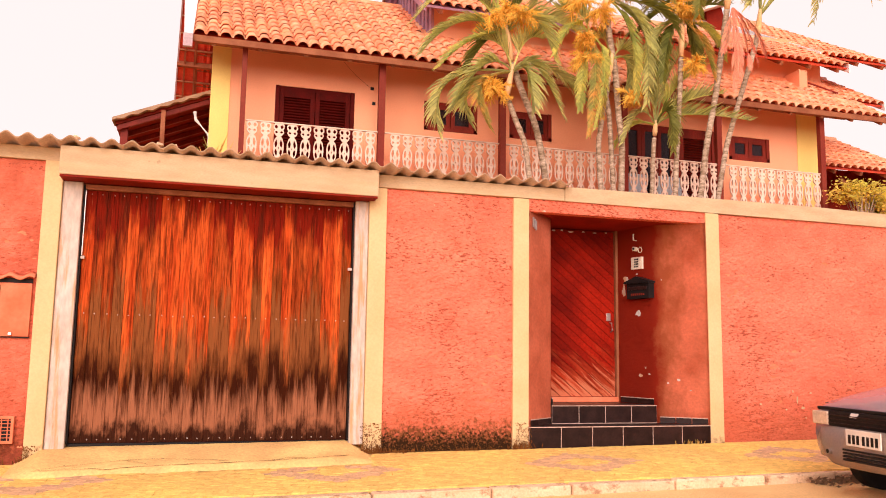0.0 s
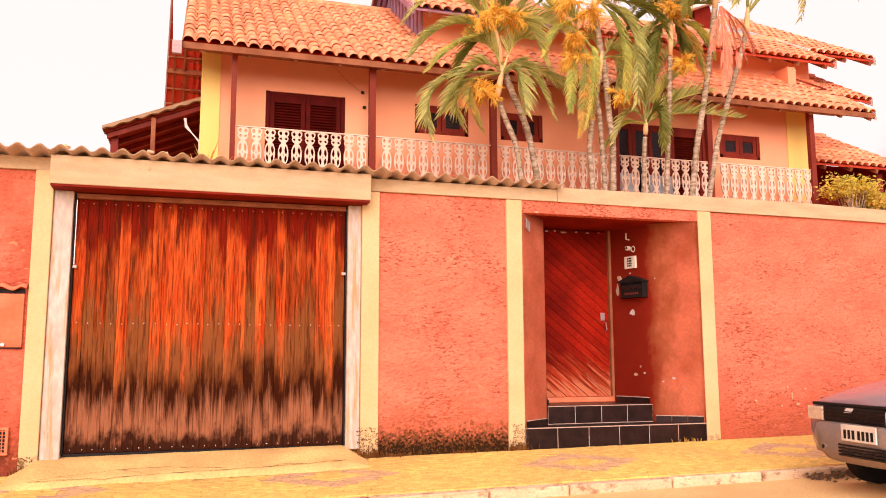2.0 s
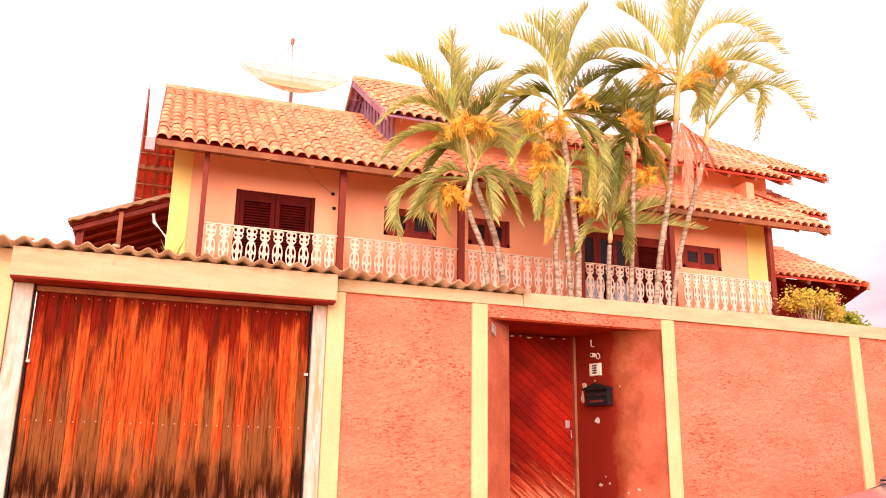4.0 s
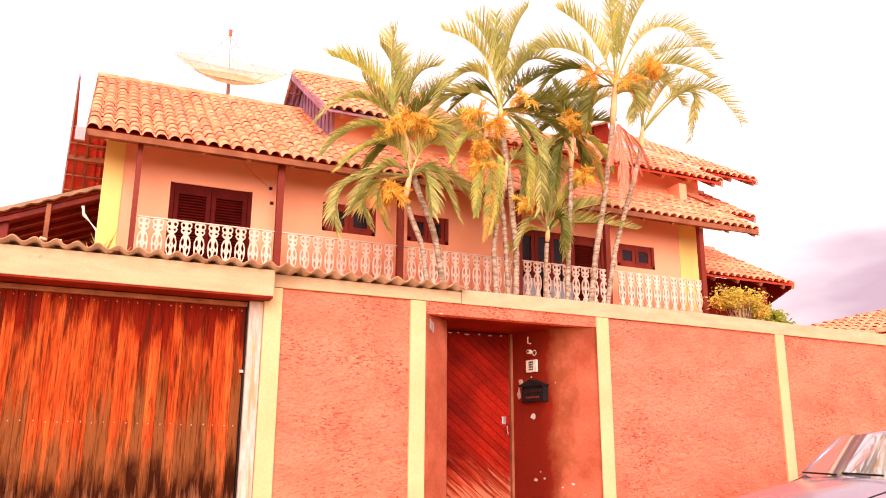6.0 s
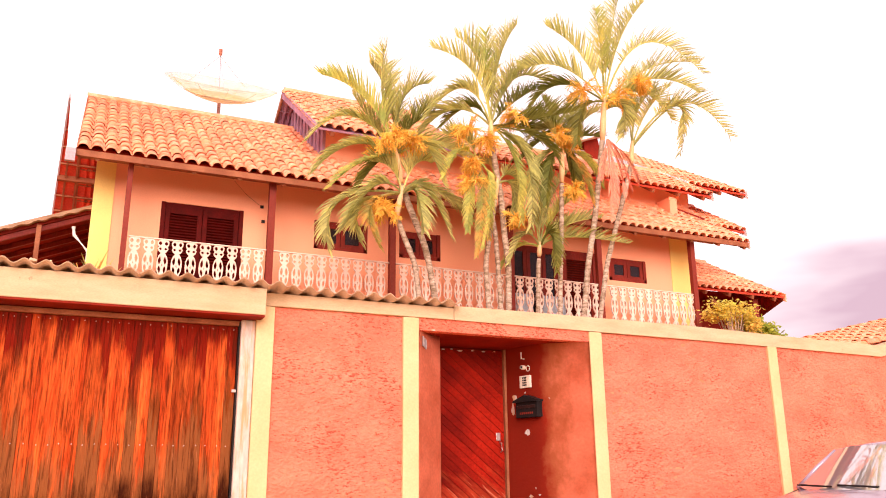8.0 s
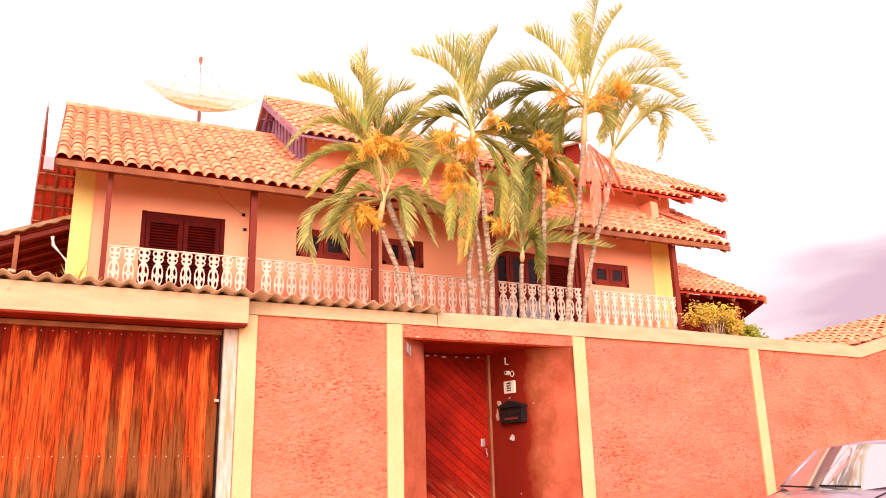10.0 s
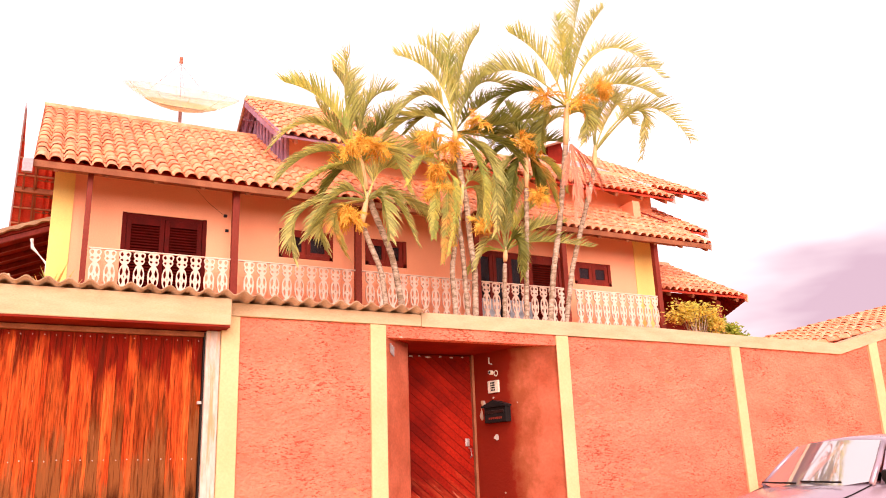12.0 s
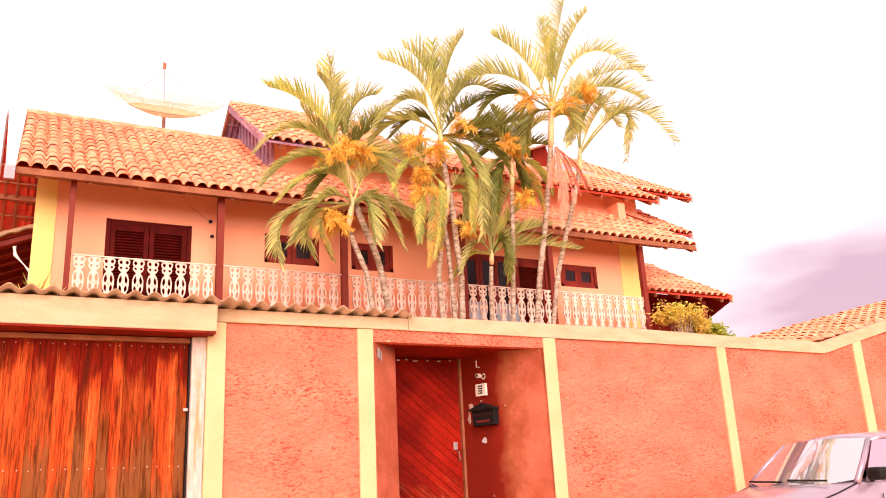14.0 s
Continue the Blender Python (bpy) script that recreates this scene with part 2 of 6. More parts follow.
M_FIBRE = material("fibre_cement", (0.50, 0.31, 0.19), (0.30, 0.16, 0.09), 0.9, 3.5, 60, 0.3, fine_amount=0.2, mix=0.9)
M_BLACKTILE = material("black_glazed_tile", (0.018, 0.008, 0.007), (0.032, 0.014, 0.012), 0.34, 8, 60, 0.03, per_piece=0.2, gloss=0.16)
M_GROUT = material("pale_grout", (0.62, 0.42, 0.34), None, 0.9, 8, 60, 0.1)
M_STONE = material("ochre_mosaic_stone", (0.86, 0.56, 0.16), (0.80, 0.47, 0.15), 0.8, 0.8, 40, 0.2, per_piece=0.16)
M_STONE2 = material("grey_mosaic_stone", (0.62, 0.36, 0.22), (0.68, 0.40, 0.21), 0.8, 1.5, 40, 0.2, per_piece=0.16)
M_BED = material("mosaic_bed", (0.74, 0.47, 0.15), (0.66, 0.40, 0.14), 0.95, 2, 60, 0.3)
M_APRON = material("worn_concrete_apron", (0.84, 0.54, 0.21), (0.70, 0.40, 0.16), 0.9, 2.0, 40, 0.25)
M_KERB = material("kerb_concrete", (0.86, 0.60, 0.40), (0.70, 0.42, 0.25), 0.9, 2.5, 50, 0.3, mix=0.8, per_piece=0.22)
stain_or_shading(M_KERB, (0.30, 0.13, 0.07), -1000, 1000, 9.0, (1, 1, 1.5), 0.58, 0.05, 0.75)
M_ROAD = material("dusty_road", (0.84, 0.54, 0.25), (0.72, 0.43, 0.19), 0.9, 0.8, 70, 0.4, fine_amount=0.2)
M_EARTH = material("garden_earth", (0.16, 0.085, 0.045), None, 0.95, 3, 40, 0.3)
M_TRUNK = material("palm_trunk", (0.24, 0.15, 0.09), (0.58, 0.42, 0.31), 0.9, 9, 40, 0.4, mix=0.5, fine_amount=0.3, stretch=(1, 1, 3))
M_SHAFT = material("palm_crownshaft", (0.82, 0.50, 0.24), (0.78, 0.40, 0.20), 0.6, 4, 40, 0.1)
M_LEAF = material("palm_leaf", (0.46, 0.46, 0.12), (0.84, 0.78, 0.34), 0.5, 1.6, 30, 0.0, per_piece=0.4, mix=0.9, gloss=0.3)
M_LEAFY = material("yellowing_palm_leaf", (0.78, 0.70, 0.19), (0.46, 0.52, 0.15), 0.5, 4, 30, 0.0, per_piece=0.25)
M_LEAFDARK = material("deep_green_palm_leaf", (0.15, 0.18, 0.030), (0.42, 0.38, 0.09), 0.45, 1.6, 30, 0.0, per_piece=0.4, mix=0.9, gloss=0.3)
M_LEAFDRY = material("dry_palm_leaf", (0.84, 0.47, 0.13), (0.42, 0.43, 0.12), 0.6, 6, 30, 0.0, per_piece=0.3)
M_LEAFRED = material("red_dead_frond", (0.82, 0.24, 0.16), (0.66, 0.30, 0.18), 0.7, 3, 30, 0.0, per_piece=0.25)
M_BLOOM = material("orange_palm_flower", (0.94, 0.56, 0.10), (0.92, 0.46, 0.07), 0.7, 6, 40, 0.1, per_piece=0.25)
M_SHRUB = material("yellow_green_shrub", (0.84, 0.74, 0.16), (0.90, 0.66, 0.16), 0.6, 3, 30, 0.0, per_piece=0.35)
M_SHRUB2 = material("green_shrub", (0.34, 0.42, 0.05), (0.58, 0.60, 0.10), 0.6, 3, 30, 0.0, per_piece=0.35)
M_MOSS = material("brown_moss", (0.11, 0.036, 0.011), (0.19, 0.070, 0.018), 0.95, 9, 60, 0.2)
M_CAR = material("mauve_grey_car_paint", (0.46, 0.33, 0.39), (0.42, 0.30, 0.36), 0.2, 2, 80, 0.0, metal=0.45, fine_amount=0.05, gloss=0.6)
M_BUMPER = material("grey_bumper_plastic", (0.46, 0.36, 0.34), (0.60, 0.42, 0.33), 0.38, 5, 80, 0.05, gloss=0.5)
M_BLACK = material("black_plastic", (0.016, 0.012, 0.012), None, 0.5, 5, 60, 0.05)
M_RUBBER = material("tyre_rubber", (0.018, 0.014, 0.013), None, 0.85, 5, 60, 0.2)
M_LAMP = material("headlamp_glass", (0.70, 0.50, 0.36), (0.60, 0.42, 0.32), 0.15, 8, 60, 0.1, gloss=0.5)
M_PLATE = material("number_plate_white", (0.80, 0.70, 0.62), None, 0.4, 8, 60, 0.0, fine_amount=0.04)
M_STEEL = material("dull_steel", (0.62, 0.50, 0.46), None, 0.35, 8, 60, 0.0, metal=0.9, gloss=0.5)
M_DISH = material("yellowed_dish_mesh", (0.94, 0.72, 0.36), (0.95, 0.88, 0.62), 0.5, 2, 60, 0.1)
M_DISHCORE = material("shaded_dish_panel", (0.96, 0.84, 0.62), (0.93, 0.66, 0.42), 0.6, 4, 60, 0.1)
M_MAUVE = material("mauve_soffit", (0.46, 0.27, 0.36), (0.36, 0.18, 0.25), 0.7, 4, 40, 0.1)
M_MAUVEPALE = material("pale_mauve_board", (0.62, 0.44, 0.46), None, 0.7, 4, 40, 0.1)
M_IVORY = material("ivory_plastic", (0.84, 0.72, 0.58), None, 0.4, 8, 60, 0.0, gloss=0.4)
M_CURTAIN = material("pale_curtain", (0.62, 0.40, 0.30), (0.50, 0.30, 0.22), 0.9, 6, 60, 0.1, stretch=(6, 1, 0.5))
M_GREYWALL = material("grey_render", (0.42, 0.28, 0.25), None, 0.9, 3, 40, 0.1)
M_SHIRT = material("white_cloth", (0.80, 0.78, 0.76), None, 0.9, 6, 60, 0.1)
M_SEAT = material("blue_grey_cover", (0.52, 0.60, 0.66), (0.42, 0.5, 0.56), 0.6, 5, 60, 0.1)
for m in (M_LEAF, M_LEAFDARK, M_DISHCORE, M_LEAFY, M_LEAFDRY, M_SHRUB, M_SHRUB2, M_DISH):
    nn, ll = m.node_tree.nodes, m.node_tree.links
    tr, ms = nn.new("ShaderNodeBsdfTranslucent"), nn.new("ShaderNodeMixShader")
    ll.new(nn["Principled BSDF"].inputs["Base Color"].links[0].from_socket, tr.inputs["Color"])
    ms.inputs["Fac"].default_value = 0.6
    ll.new(nn["Principled BSDF"].outputs[0], ms.inputs[1])
    ll.new(tr.outputs[0], ms.inputs[2])
    ll.new(ms.outputs[0], nn["Material Output"].inputs["Surface"])

# the dish is a fine mesh, half open
nn, ll = M_DISH.node_tree.nodes, M_DISH.node_tree.links
tp, mx = nn.new("ShaderNodeBsdfTransparent"), nn.new("ShaderNodeMixShader")
mx.inputs["Fac"].default_value = 0.62
ll.new(nn["Material Output"].inputs["Surface"].links[0].from_socket, mx.inputs[1])
ll.new(tp.outputs[0], mx.inputs[2])
ll.new(mx.outputs[0], nn["Material Output"].inputs["Surface"])


def glass(name, colour, rough=0.03, clear=0.85):
    m = bpy.data.materials.new(name)
    m.use_nodes = True
    b = m.node_tree.nodes["Principled BSDF"]
    b.inputs["Base Color"].default_value = (*colour, 1)
    b.inputs["Roughness"].default_value = rough
    b.inputs["Transmission Weight"].default_value = clear
    b.inputs["IOR"].default_value = 1.5
    return m


M_PANE = glass("dim_window_glass", (0.05, 0.025, 0.03), 0.12, 0.5)
M_PANE.node_tree.nodes["Principled BSDF"].inputs["IOR"].default_value = 1.25
# lilac base puts a sky reflection into the side windows' colour
M_SIDEGLASS = glass("side_window_glass", (0.50, 0.36, 0.46), 0.05, 0.3)
M_WINDSCREEN = glass("windscreen_glass", (0.34, 0.30, 0.32), 0.03, 0.45)
M_WINDSCREEN.node_tree.nodes["Principled BSDF"].inputs["IOR"].default_value = 2.0


# ---------------------------------------------------------------- mesh tools
def mesh_object(name, bm, mats, smooth=False):
    me = bpy.data.meshes.new(name)
    bm.to_mesh(me)
    bm.free()
    for m in mats if isinstance(mats, (list, tuple)) else (mats,):
        me.materials.append(m)
    if smooth:
        for p in me.polygons:
            p.use_smooth = True
    return new(name, me)


def part(name, bm, mats, parent, label="", smooth=False):
    ob = mesh_object(name, bm, mats, smooth)
    ob.parent = parent
    if label:
        tagged(ob, label)
    return ob


def thing(name, label, category, group="", kind="", at=(0, 0, 0)):
    ob = new(name)
    ob.empty_display_size = 0.1
    ob.location = at
    return tagged(ob, label, category, group, kind)


def box(x0, x1, y0, y1, z0, z1, bevel=0.0, bm=None):
    own = bm is None
    bm = bmesh.new() if own else bm
    r = bmesh.ops.create_cube(bm, size=1.0, matrix=Matrix.Translation(((x0 + x1) / 2, (y0 + y1) / 2, (z0 + z1) / 2)) @ Matrix.Diagonal((x1 - x0, y1 - y0, z1 - z0, 1)))
    if bevel:
        edges = {e for v in r["verts"] for e in v.link_edges}
        bmesh.ops.bevel(bm, geom=list(edges), offset=bevel, segments=2, affect="EDGES", profile=0.5)
    return bm


def prism(points, depth, bm=None):
    """A polygon in x, z at y = 0 pushed back by depth along y, or any planar ring given as vectors with a push vector."""
    bm = bm or bmesh.new()
    push = Vector((0, depth, 0)) if not isinstance(depth, Vector) else depth
    vs = [bm.verts.new(p if len(p) == 3 else (p[0], 0, p[1])) for p in points]
    f = bm.faces.new(vs)
    r = bmesh.ops.extrude_face_region(bm, geom=[f])
    bmesh.ops.translate(bm, verts=[g for g in r["geom"] if isinstance(g, bmesh.types.BMVert)], vec=push)
    bmesh.ops.recalc_face_normals(bm, faces=bm.faces)
    return bm


def tube(points, radii, sides=8, bm=None, caps=True):
    bm = bm or bmesh.new()
    rings = []
    for i, p in enumerate(points):
        p = Vector(p)
        d = (Vector(points[min(i + 1, len(points) - 1)]) - Vector(points[max(i - 1, 0)])).normalized()
        a = d.orthogonal().normalized() if abs(d.z) < 0.9 else d.cross(Vector((0, 1, 0))).normalized()
        b = d.cross(a)
        r = radii[i] if isinstance(radii, (list, tuple)) else radii
        rings.append([bm.verts.new(p + (a * math.cos(k * math.tau / sides) + b * math.sin(k * math.tau / sides)) * r) for k in range(sides)])
    for q0, q1 in zip(rings, rings[1:]):
        for k in range(sides):
            bm.faces.new((q0[k], q0[(k + 1) % sides], q1[(k + 1) % sides], q1[k]))
    if caps:
        bm.faces.new(rings[0][::-1])
        bm.faces.new(rings[-1])
    bmesh.ops.recalc_face_normals(bm, faces=bm.faces)
    return bm


def ground_z(x):
    """Height of the footway at the foot of the wall; the street climbs a little."""
    return 0.012 * (max(-10, min(16, x)) - 3.5)


# ---------------------------------------------------------------- ground, road, footway
def sheet(xs, ys, zf):
    bm = bmesh.new()
    g = [[bm.verts.new((x, y, zf(x, y))) for y in ys] for x in xs]
    for i in range(len(xs) - 1):
        for j in range(len(ys) - 1):
            bm.faces.new((g[i][j], g[i + 1][j], g[i + 1][j + 1], g[i][j + 1]))
    return bm


def road_z(x, y=0):
    return -0.215 + 0.014 * (max(-10, min(16, x)) - 3.5)


KERB_Y = -1.68
tagged(mesh_object("ground", sheet([-400, -60, 60, 400], [-400, -60, 60, 400], lambda x, y: -0.52), M_EARTH), "bare brown earth around the street", "ground", kind="structure")
tagged(mesh_object("road", sheet([-60, -30, -10, -5, 0, 5, 10, 16, 30, 60], [-11.0, -6, -3, KERB_Y + 0.02], road_z), M_ROAD), "dusty pale road surface beside the kerb", "road", kind="structure")
# unseen floor, kept pale to bounce light up under the eaves
tagged(mesh_object("bounce_floor", sheet([-12, 0, 10, 20], [0.3, 5, 12, 20], lambda x, y: 0.0), M_APRON), "pale unseen floor added behind the street wall to bounce light", "ground", kind="structure")


tagged(mesh_object("pavement_opposite", sheet([-60, -30, -10, 0, 10, 16, 30, 60], [-14.0, -11.05, -11.0], lambda x, y: road_z(x) + (0.14 if y < -11.02 else -0.02)), M_APRON), "plain pale concrete footway across the street", "pavement", kind="structure")


def foot_z(x, y):
    return ground_z(x) - 0.125 * (-y) / 1.6


pavement = tagged(mesh_object("pavement", sheet([-14 + i for i in range(41)], [KERB_Y + 0.1, -0.8, 0.02], lambda x, y: foot_z(x, y) - 0.012), M_BED), "ochre stone mosaic footway with grey star motifs", "pavement", kind="structure")

kerb = thing("kerb", "worn pale concrete kerb stones along the footway", "kerb", kind="structure")
random.seed(4)
kx = -9.0
while kx < 16:
    ln = random.uniform(0.75, 1.05)
    bm = box(kx + 0.008, kx + ln - 0.008, KERB_Y - 0.02, KERB_Y + 0.11, -0.26, 0.0, 0.018)
    for v in bm.verts:
        v.co.z += foot_z(v.co.x, KERB_Y) + 0.004 + random.uniform(-0.006, 0.006)
        v.co.y += random.uniform(-0.008, 0.008)
    part("kerb_stone", bm, M_KERB, kerb)
    kx += ln


def in_star(x, y):
    for cx in (-3.81, -1.27, 1.27, 3.81, 6.35, 8.89):
        u, v = abs(x - cx) / 0.66, abs(y + 0.80) / 0.46
        outer = u + v < 1.0 or (u < 0.55 and v < 0.55)
        inner = u / 0.5 + v / 0.45 < 1.0
        if outer and not inner:
            return True
    return False


def stones():
    """Small uneven stones on a jittered grid; the nearest stretch as pieces, the rest joined."""
    random.seed(8)
    step, pieces = 0.064, []
    joined = {0: bmesh.new(), 1: bmesh.new()}
    nx, ny = int(14.5 / step), int(1.50 / step)
    jit = {}

    def corner(i, j):
        if (i, j) not in jit:
            jit[i, j] = (-2.9 + (i + 0.5 * (j % 2)) * step + random.uniform(-.014, .014), -1.55 + j * step + random.uniform(-.014, .014))
        return jit[i, j]
    for i in range(nx):
        for j in range(ny):
            q = [corner(i, j), corner(i + 1, j), corner(i + 1, j + 1), corner(i, j + 1)]
            cx, cy = sum(p[0] for p in q) / 4, sum(p[1] for p in q) / 4
            if cy > -0.62 and -1.5 < cx < 1.75 or cy > -0.03:
                continue
            lift = random.uniform(0.0, 0.005)
            top = [((x - cx) * 0.95, (y - cy) * 0.95, foot_z(x, y) + lift - foot_z(cx, cy)) for x, y in q]
            low = [((x - cx) * 0.99, (y - cy) * 0.99, foot_z(x, y) - 0.03 - foot_z(cx, cy)) for x, y in q]
            star = in_star(cx, cy)
            if 0.6 < cx < 3.0 and cy < -1.1 and len(pieces) < 280:
                b = bmesh.new()
            else:
                b = joined[star]
            off = Vector((cx, cy, foot_z(cx, cy))) if b in (joined[0], joined[1]) else Vector((0, 0, 0))
            t = [b.verts.new(Vector(p) + off) for p in top]
            w = [b.verts.new(Vector(p) + off) for p in low]
            b.faces.new(t)
            for k in range(4):
                b.faces.new((w[k], w[(k + 1) % 4], t[(k + 1) % 4], t[k]))
            if b not in (joined[0], joined[1]):
                ob = part("stone", b, M_STONE2 if star else M_STONE, pavement)
                ob.location = (cx, cy, foot_z(cx, cy))
                pieces.append(ob)
    part("ochre_stones", joined[0], M_STONE, pavement)["kind"] = "stuff"
    part("grey_stones", joined[1], M_STONE2, pavement)["kind"] = "stuff"


# worn concrete ramp before the gate
def apron():
    bm = bmesh.new()
    xs = [-1.55 + i * 0.11 for i in range(31)]
    ys = [-0.66, -0.62, -0.5, -0.35, -0.2, -0.05, 0.2]
    g = []
    for i, x in enumerate(xs):
        row = []
        for j, y in enumerate(ys):
            e = 0.07 * noise.noise((x * 2.2, 3.1, 0)) if j < 2 else 0
            end = min(1.0, (x + 1.55) / 0.22, (1.75 - x) / 0.22)
            z = foot_z(x, y) + (0.0 if j == 0 else 0.045 + 0.075 * min(1, (y + 0.62) / 0.6)) * max(0.0, end) + 0.006 * noise.noise((x * 5, y * 5, 1))
            row.append(bm.verts.new((x, y + e + 0.20 * (x + 1.5) / 3.2 * (1 if j < 4 else 0.3) * 0.9, z)))
        g.append(row)
    for i in range(len(xs) - 1):
        for j in range(len(ys) - 1):
            bm.faces.new((g[i][j], g[i + 1][j], g[i + 1][j + 1], g[i][j + 1]))
    return bm


ramp = tagged(mesh_object("gate_ramp", apron(), M_APRON, True), "cracked pale concrete ramp before the garage gate", "ramp", kind="structure")


def crack(pts, width):
    '''A dark ragged split laid just over the concrete.'''
    bm = bmesh.new()
    prev = None
    n = 40
    for i in range(n + 1):
        s = i / n * (len(pts) - 1)
        k = min(int(s), len(pts) - 2)
        x = pts[k][0] + (pts[k + 1][0] - pts[k][0]) * (s - k)
        y = pts[k][1] + (pts[k + 1][1] - pts[k][1]) * (s - k) + 0.018 * noise.noise((x * 9, 5, 0)) + 0.008 * noise.noise((x * 31, 2, 0))
        z = ramp_z(x, y) + 0.006
        w = width * (0.4 + abs(noise.noise((x * 14, 8, 0))) * 1.8)
        r = [bm.verts.new((x, y - w, z)), bm.verts.new((x, y + w, z))]
        if prev:
            bm.faces.new((prev[0], r[0], r[1], prev[1]))
        prev = r
    part("crack", bm, M_EARTH, ramp)


def ramp_z(x, y):
    hit, loc, *_ = ramp.ray_cast((x, y, 2.0), (0, 0, -1))
    return loc.z if hit else foot_z(x, y)


bpy.context.view_layer.update()
for pts, w in (([(-1.1, -0.50), (-0.6, -0.36), (-0.2, -0.33), (0.35, -0.42)], 0.006), ([(-1.3, -0.60), (-0.9, -0.56), (-0.3, -0.52), (0.4, -0.47), (1.1, -0.40), (1.5, -0.33)], 0.008), ([(0.75, -0.45), (0.9, -0.36), (1.1, -0.40)], 0.006), ([(-1.3, -0.58), (-1.1, -0.50), (-0.95, -0.52), (-1.0, -0.60), (-1.25, -0.61)], 0.006), ([(-0.6, -0.36), (-0.4, -0.44), (-0.35, -0.52)], 0.005)):
    crack(pts, w)
# ---------------------------------------------------------------- street wall
wall = thing("wall_street", "salmon stucco street wall with cream pilasters and coping", "wall", kind="structure")


def stucco_panel(x0, x1, z0, z1, z1b=None, step=0.022):
    """Rough-cast panel: a sheet with real lumps, set behind the pilasters' faces."""
    nx, nz = max(2, int((x1 - x0) / step)), int((z1 - z0) / step)
    verts, faces = [], []
    for i in range(nx + 1):
        x = x0 + (x1 - x0) * i / nx
        top = z1 if z1b is None else z1 + (z1b - z1) * i / nx
        for k in range(nz + 1):
            z = z0 + (top - z0) * k / nz
            rough = 0.25 + 1.1 * max(0.0, noise.noise((x * 1.1, z * 1.3, 9.1)) + 0.35)
            d = (noise.noise((x * 9, z * 25, 0.3)) * 0.012 + noise.noise((x * 20, z * 44, 7.3)) * 0.010) * rough + noise.noise((x * 3, z * 3, 4)) * 0.004
            verts.append((x, 0.022 - d, z))
    for i in range(nx):
        for k in range(nz):
            a = i * (nz + 1) + k
            faces.append((a, a + nz + 1, a + nz + 2, a + 1))
    me = bpy.data.meshes.new("stucco_panel")
    me.from_pydata(verts, [], faces)
    me.materials.append(M_STUCCO_SHADED if x0 < -1 else M_STUCCO_MOSSY if x0 < 3 else M_STUCCO)
    for p in me.polygons:
        p.use_smooth = True
    ob = new("stucco_panel", me)
    ob.parent = wall
    return ob


for x0, x1, z1, z1b in ((-4.0, -1.47, 2.79, None), (1.885, 3.36, 2.77, None), (6.03, 8.82, 2.75, None), (8.97, 11.08, 2.735, None), (11.08, 11.78, 2.72, 2.93), (11.95, 15.0, 2.96, 3.72)):
    stucco_panel(x0, x1, -0.25, z1, z1b)
part("panel_over_door", box(3.53, 5.86, 0.012, 0.14, 2.63, 2.78, 0.008), M_STUCCO, wall)


for x0, x1, ztop in ((-1.485, -1.32, 2.80), (1.70, 1.89, 2.77), (3.35, 3.54, 2.77), (5.85, 6.035, 2.76), (8.81, 8.98, 2.745)):
    part("pilaster", box(x0, x1, -0.012, 0.18, -0.3, ztop, 0.008), M_CREAM, wall)
part("pilaster", prism([(11.765, -0.012, -0.3), (11.97, -0.012, -0.3), (11.97, -0.012, 3.0), (11.765, -0.012, 2.95)], 0.18), M_CREAM, wall)
# wall bodies behind the faces
for x0, x1, z1 in ((-12.0, -1.34, 2.8), (1.70, 3.56, 2.8), (5.83, 11.1, 2.76)):
    part("masonry", box(x0, x1, 0.03, 0.2, -0.3, z1), M_PLASTER, wall)
part("masonry", prism([(11.05, 0.03, -0.3), (20, 0.03, -0.3), (20, 0.03, 4.7), (11.05, 0.03, 2.72)], 0.17), M_PLASTER, wall)
# coping band
part("coping", box(-12.0, -1.325, -0.014, 0.22, 2.795, 2.925, 0.006), M_CAP, wall)
part("coping", box(1.70, 3.98, -0.014, 0.22, 2.775, 2.915, 0.006), M_CAP, wall)


def coping_right():
    bm = bmesh.new()
    pts = [(3.985, 2.775, 2.94), (5.0, 2.77, 2.945), (7.5, 2.755, 2.94), (9.5, 2.735, 2.90), (11.08, 2.715, 2.885), (12.72, 3.14, 3.31), (15.0, 3.70, 3.88), (20.0, 4.9, 5.1)]
    prev = None
    for x, a, b in pts:
        r = [bm.verts.new((x, y, z)) for y, z in ((-0.015, a), (0.22, a), (0.22, b), (-0.015, b))]
        if prev:
            for k in range(4):
                bm.faces.new((prev[k], prev[(k + 1) % 4], r[(k + 1) % 4], r[k]))
        else:
            bm.faces.new(r)
        prev = r
    bm.faces.new(prev[::-1])
    bmesh.ops.recalc_face_normals(bm, faces=bm.faces)
    return bm


part("coping", coping_right(), M_CAP, wall)
# box lintel over the gate, with its dark red underside
part("lintel", box(-1.335, 1.755, -0.20, 0.16, 2.635, 2.915, 0.01), M_CAP, wall)
part("lintel_underside", box(-1.325, 1.745, -0.195, 0.155, 2.615, 2.634), M_SOFFIT, wall)
part("jamb", box(-1.318, -1.142, 0.02, 0.2, 0.04, 2.613, 0.01), M_JAMB, wall)
part("jamb", box(1.555, 1.698, 0.02, 0.2, 0.06, 2.613, 0.01), M_JAMB, wall)

# ---------------------------------------------------------------- entrance recess
recess = thing("entrance_recess", "splayed salmon plaster entrance niche with a low ceiling", "entrance niche", kind="structure")


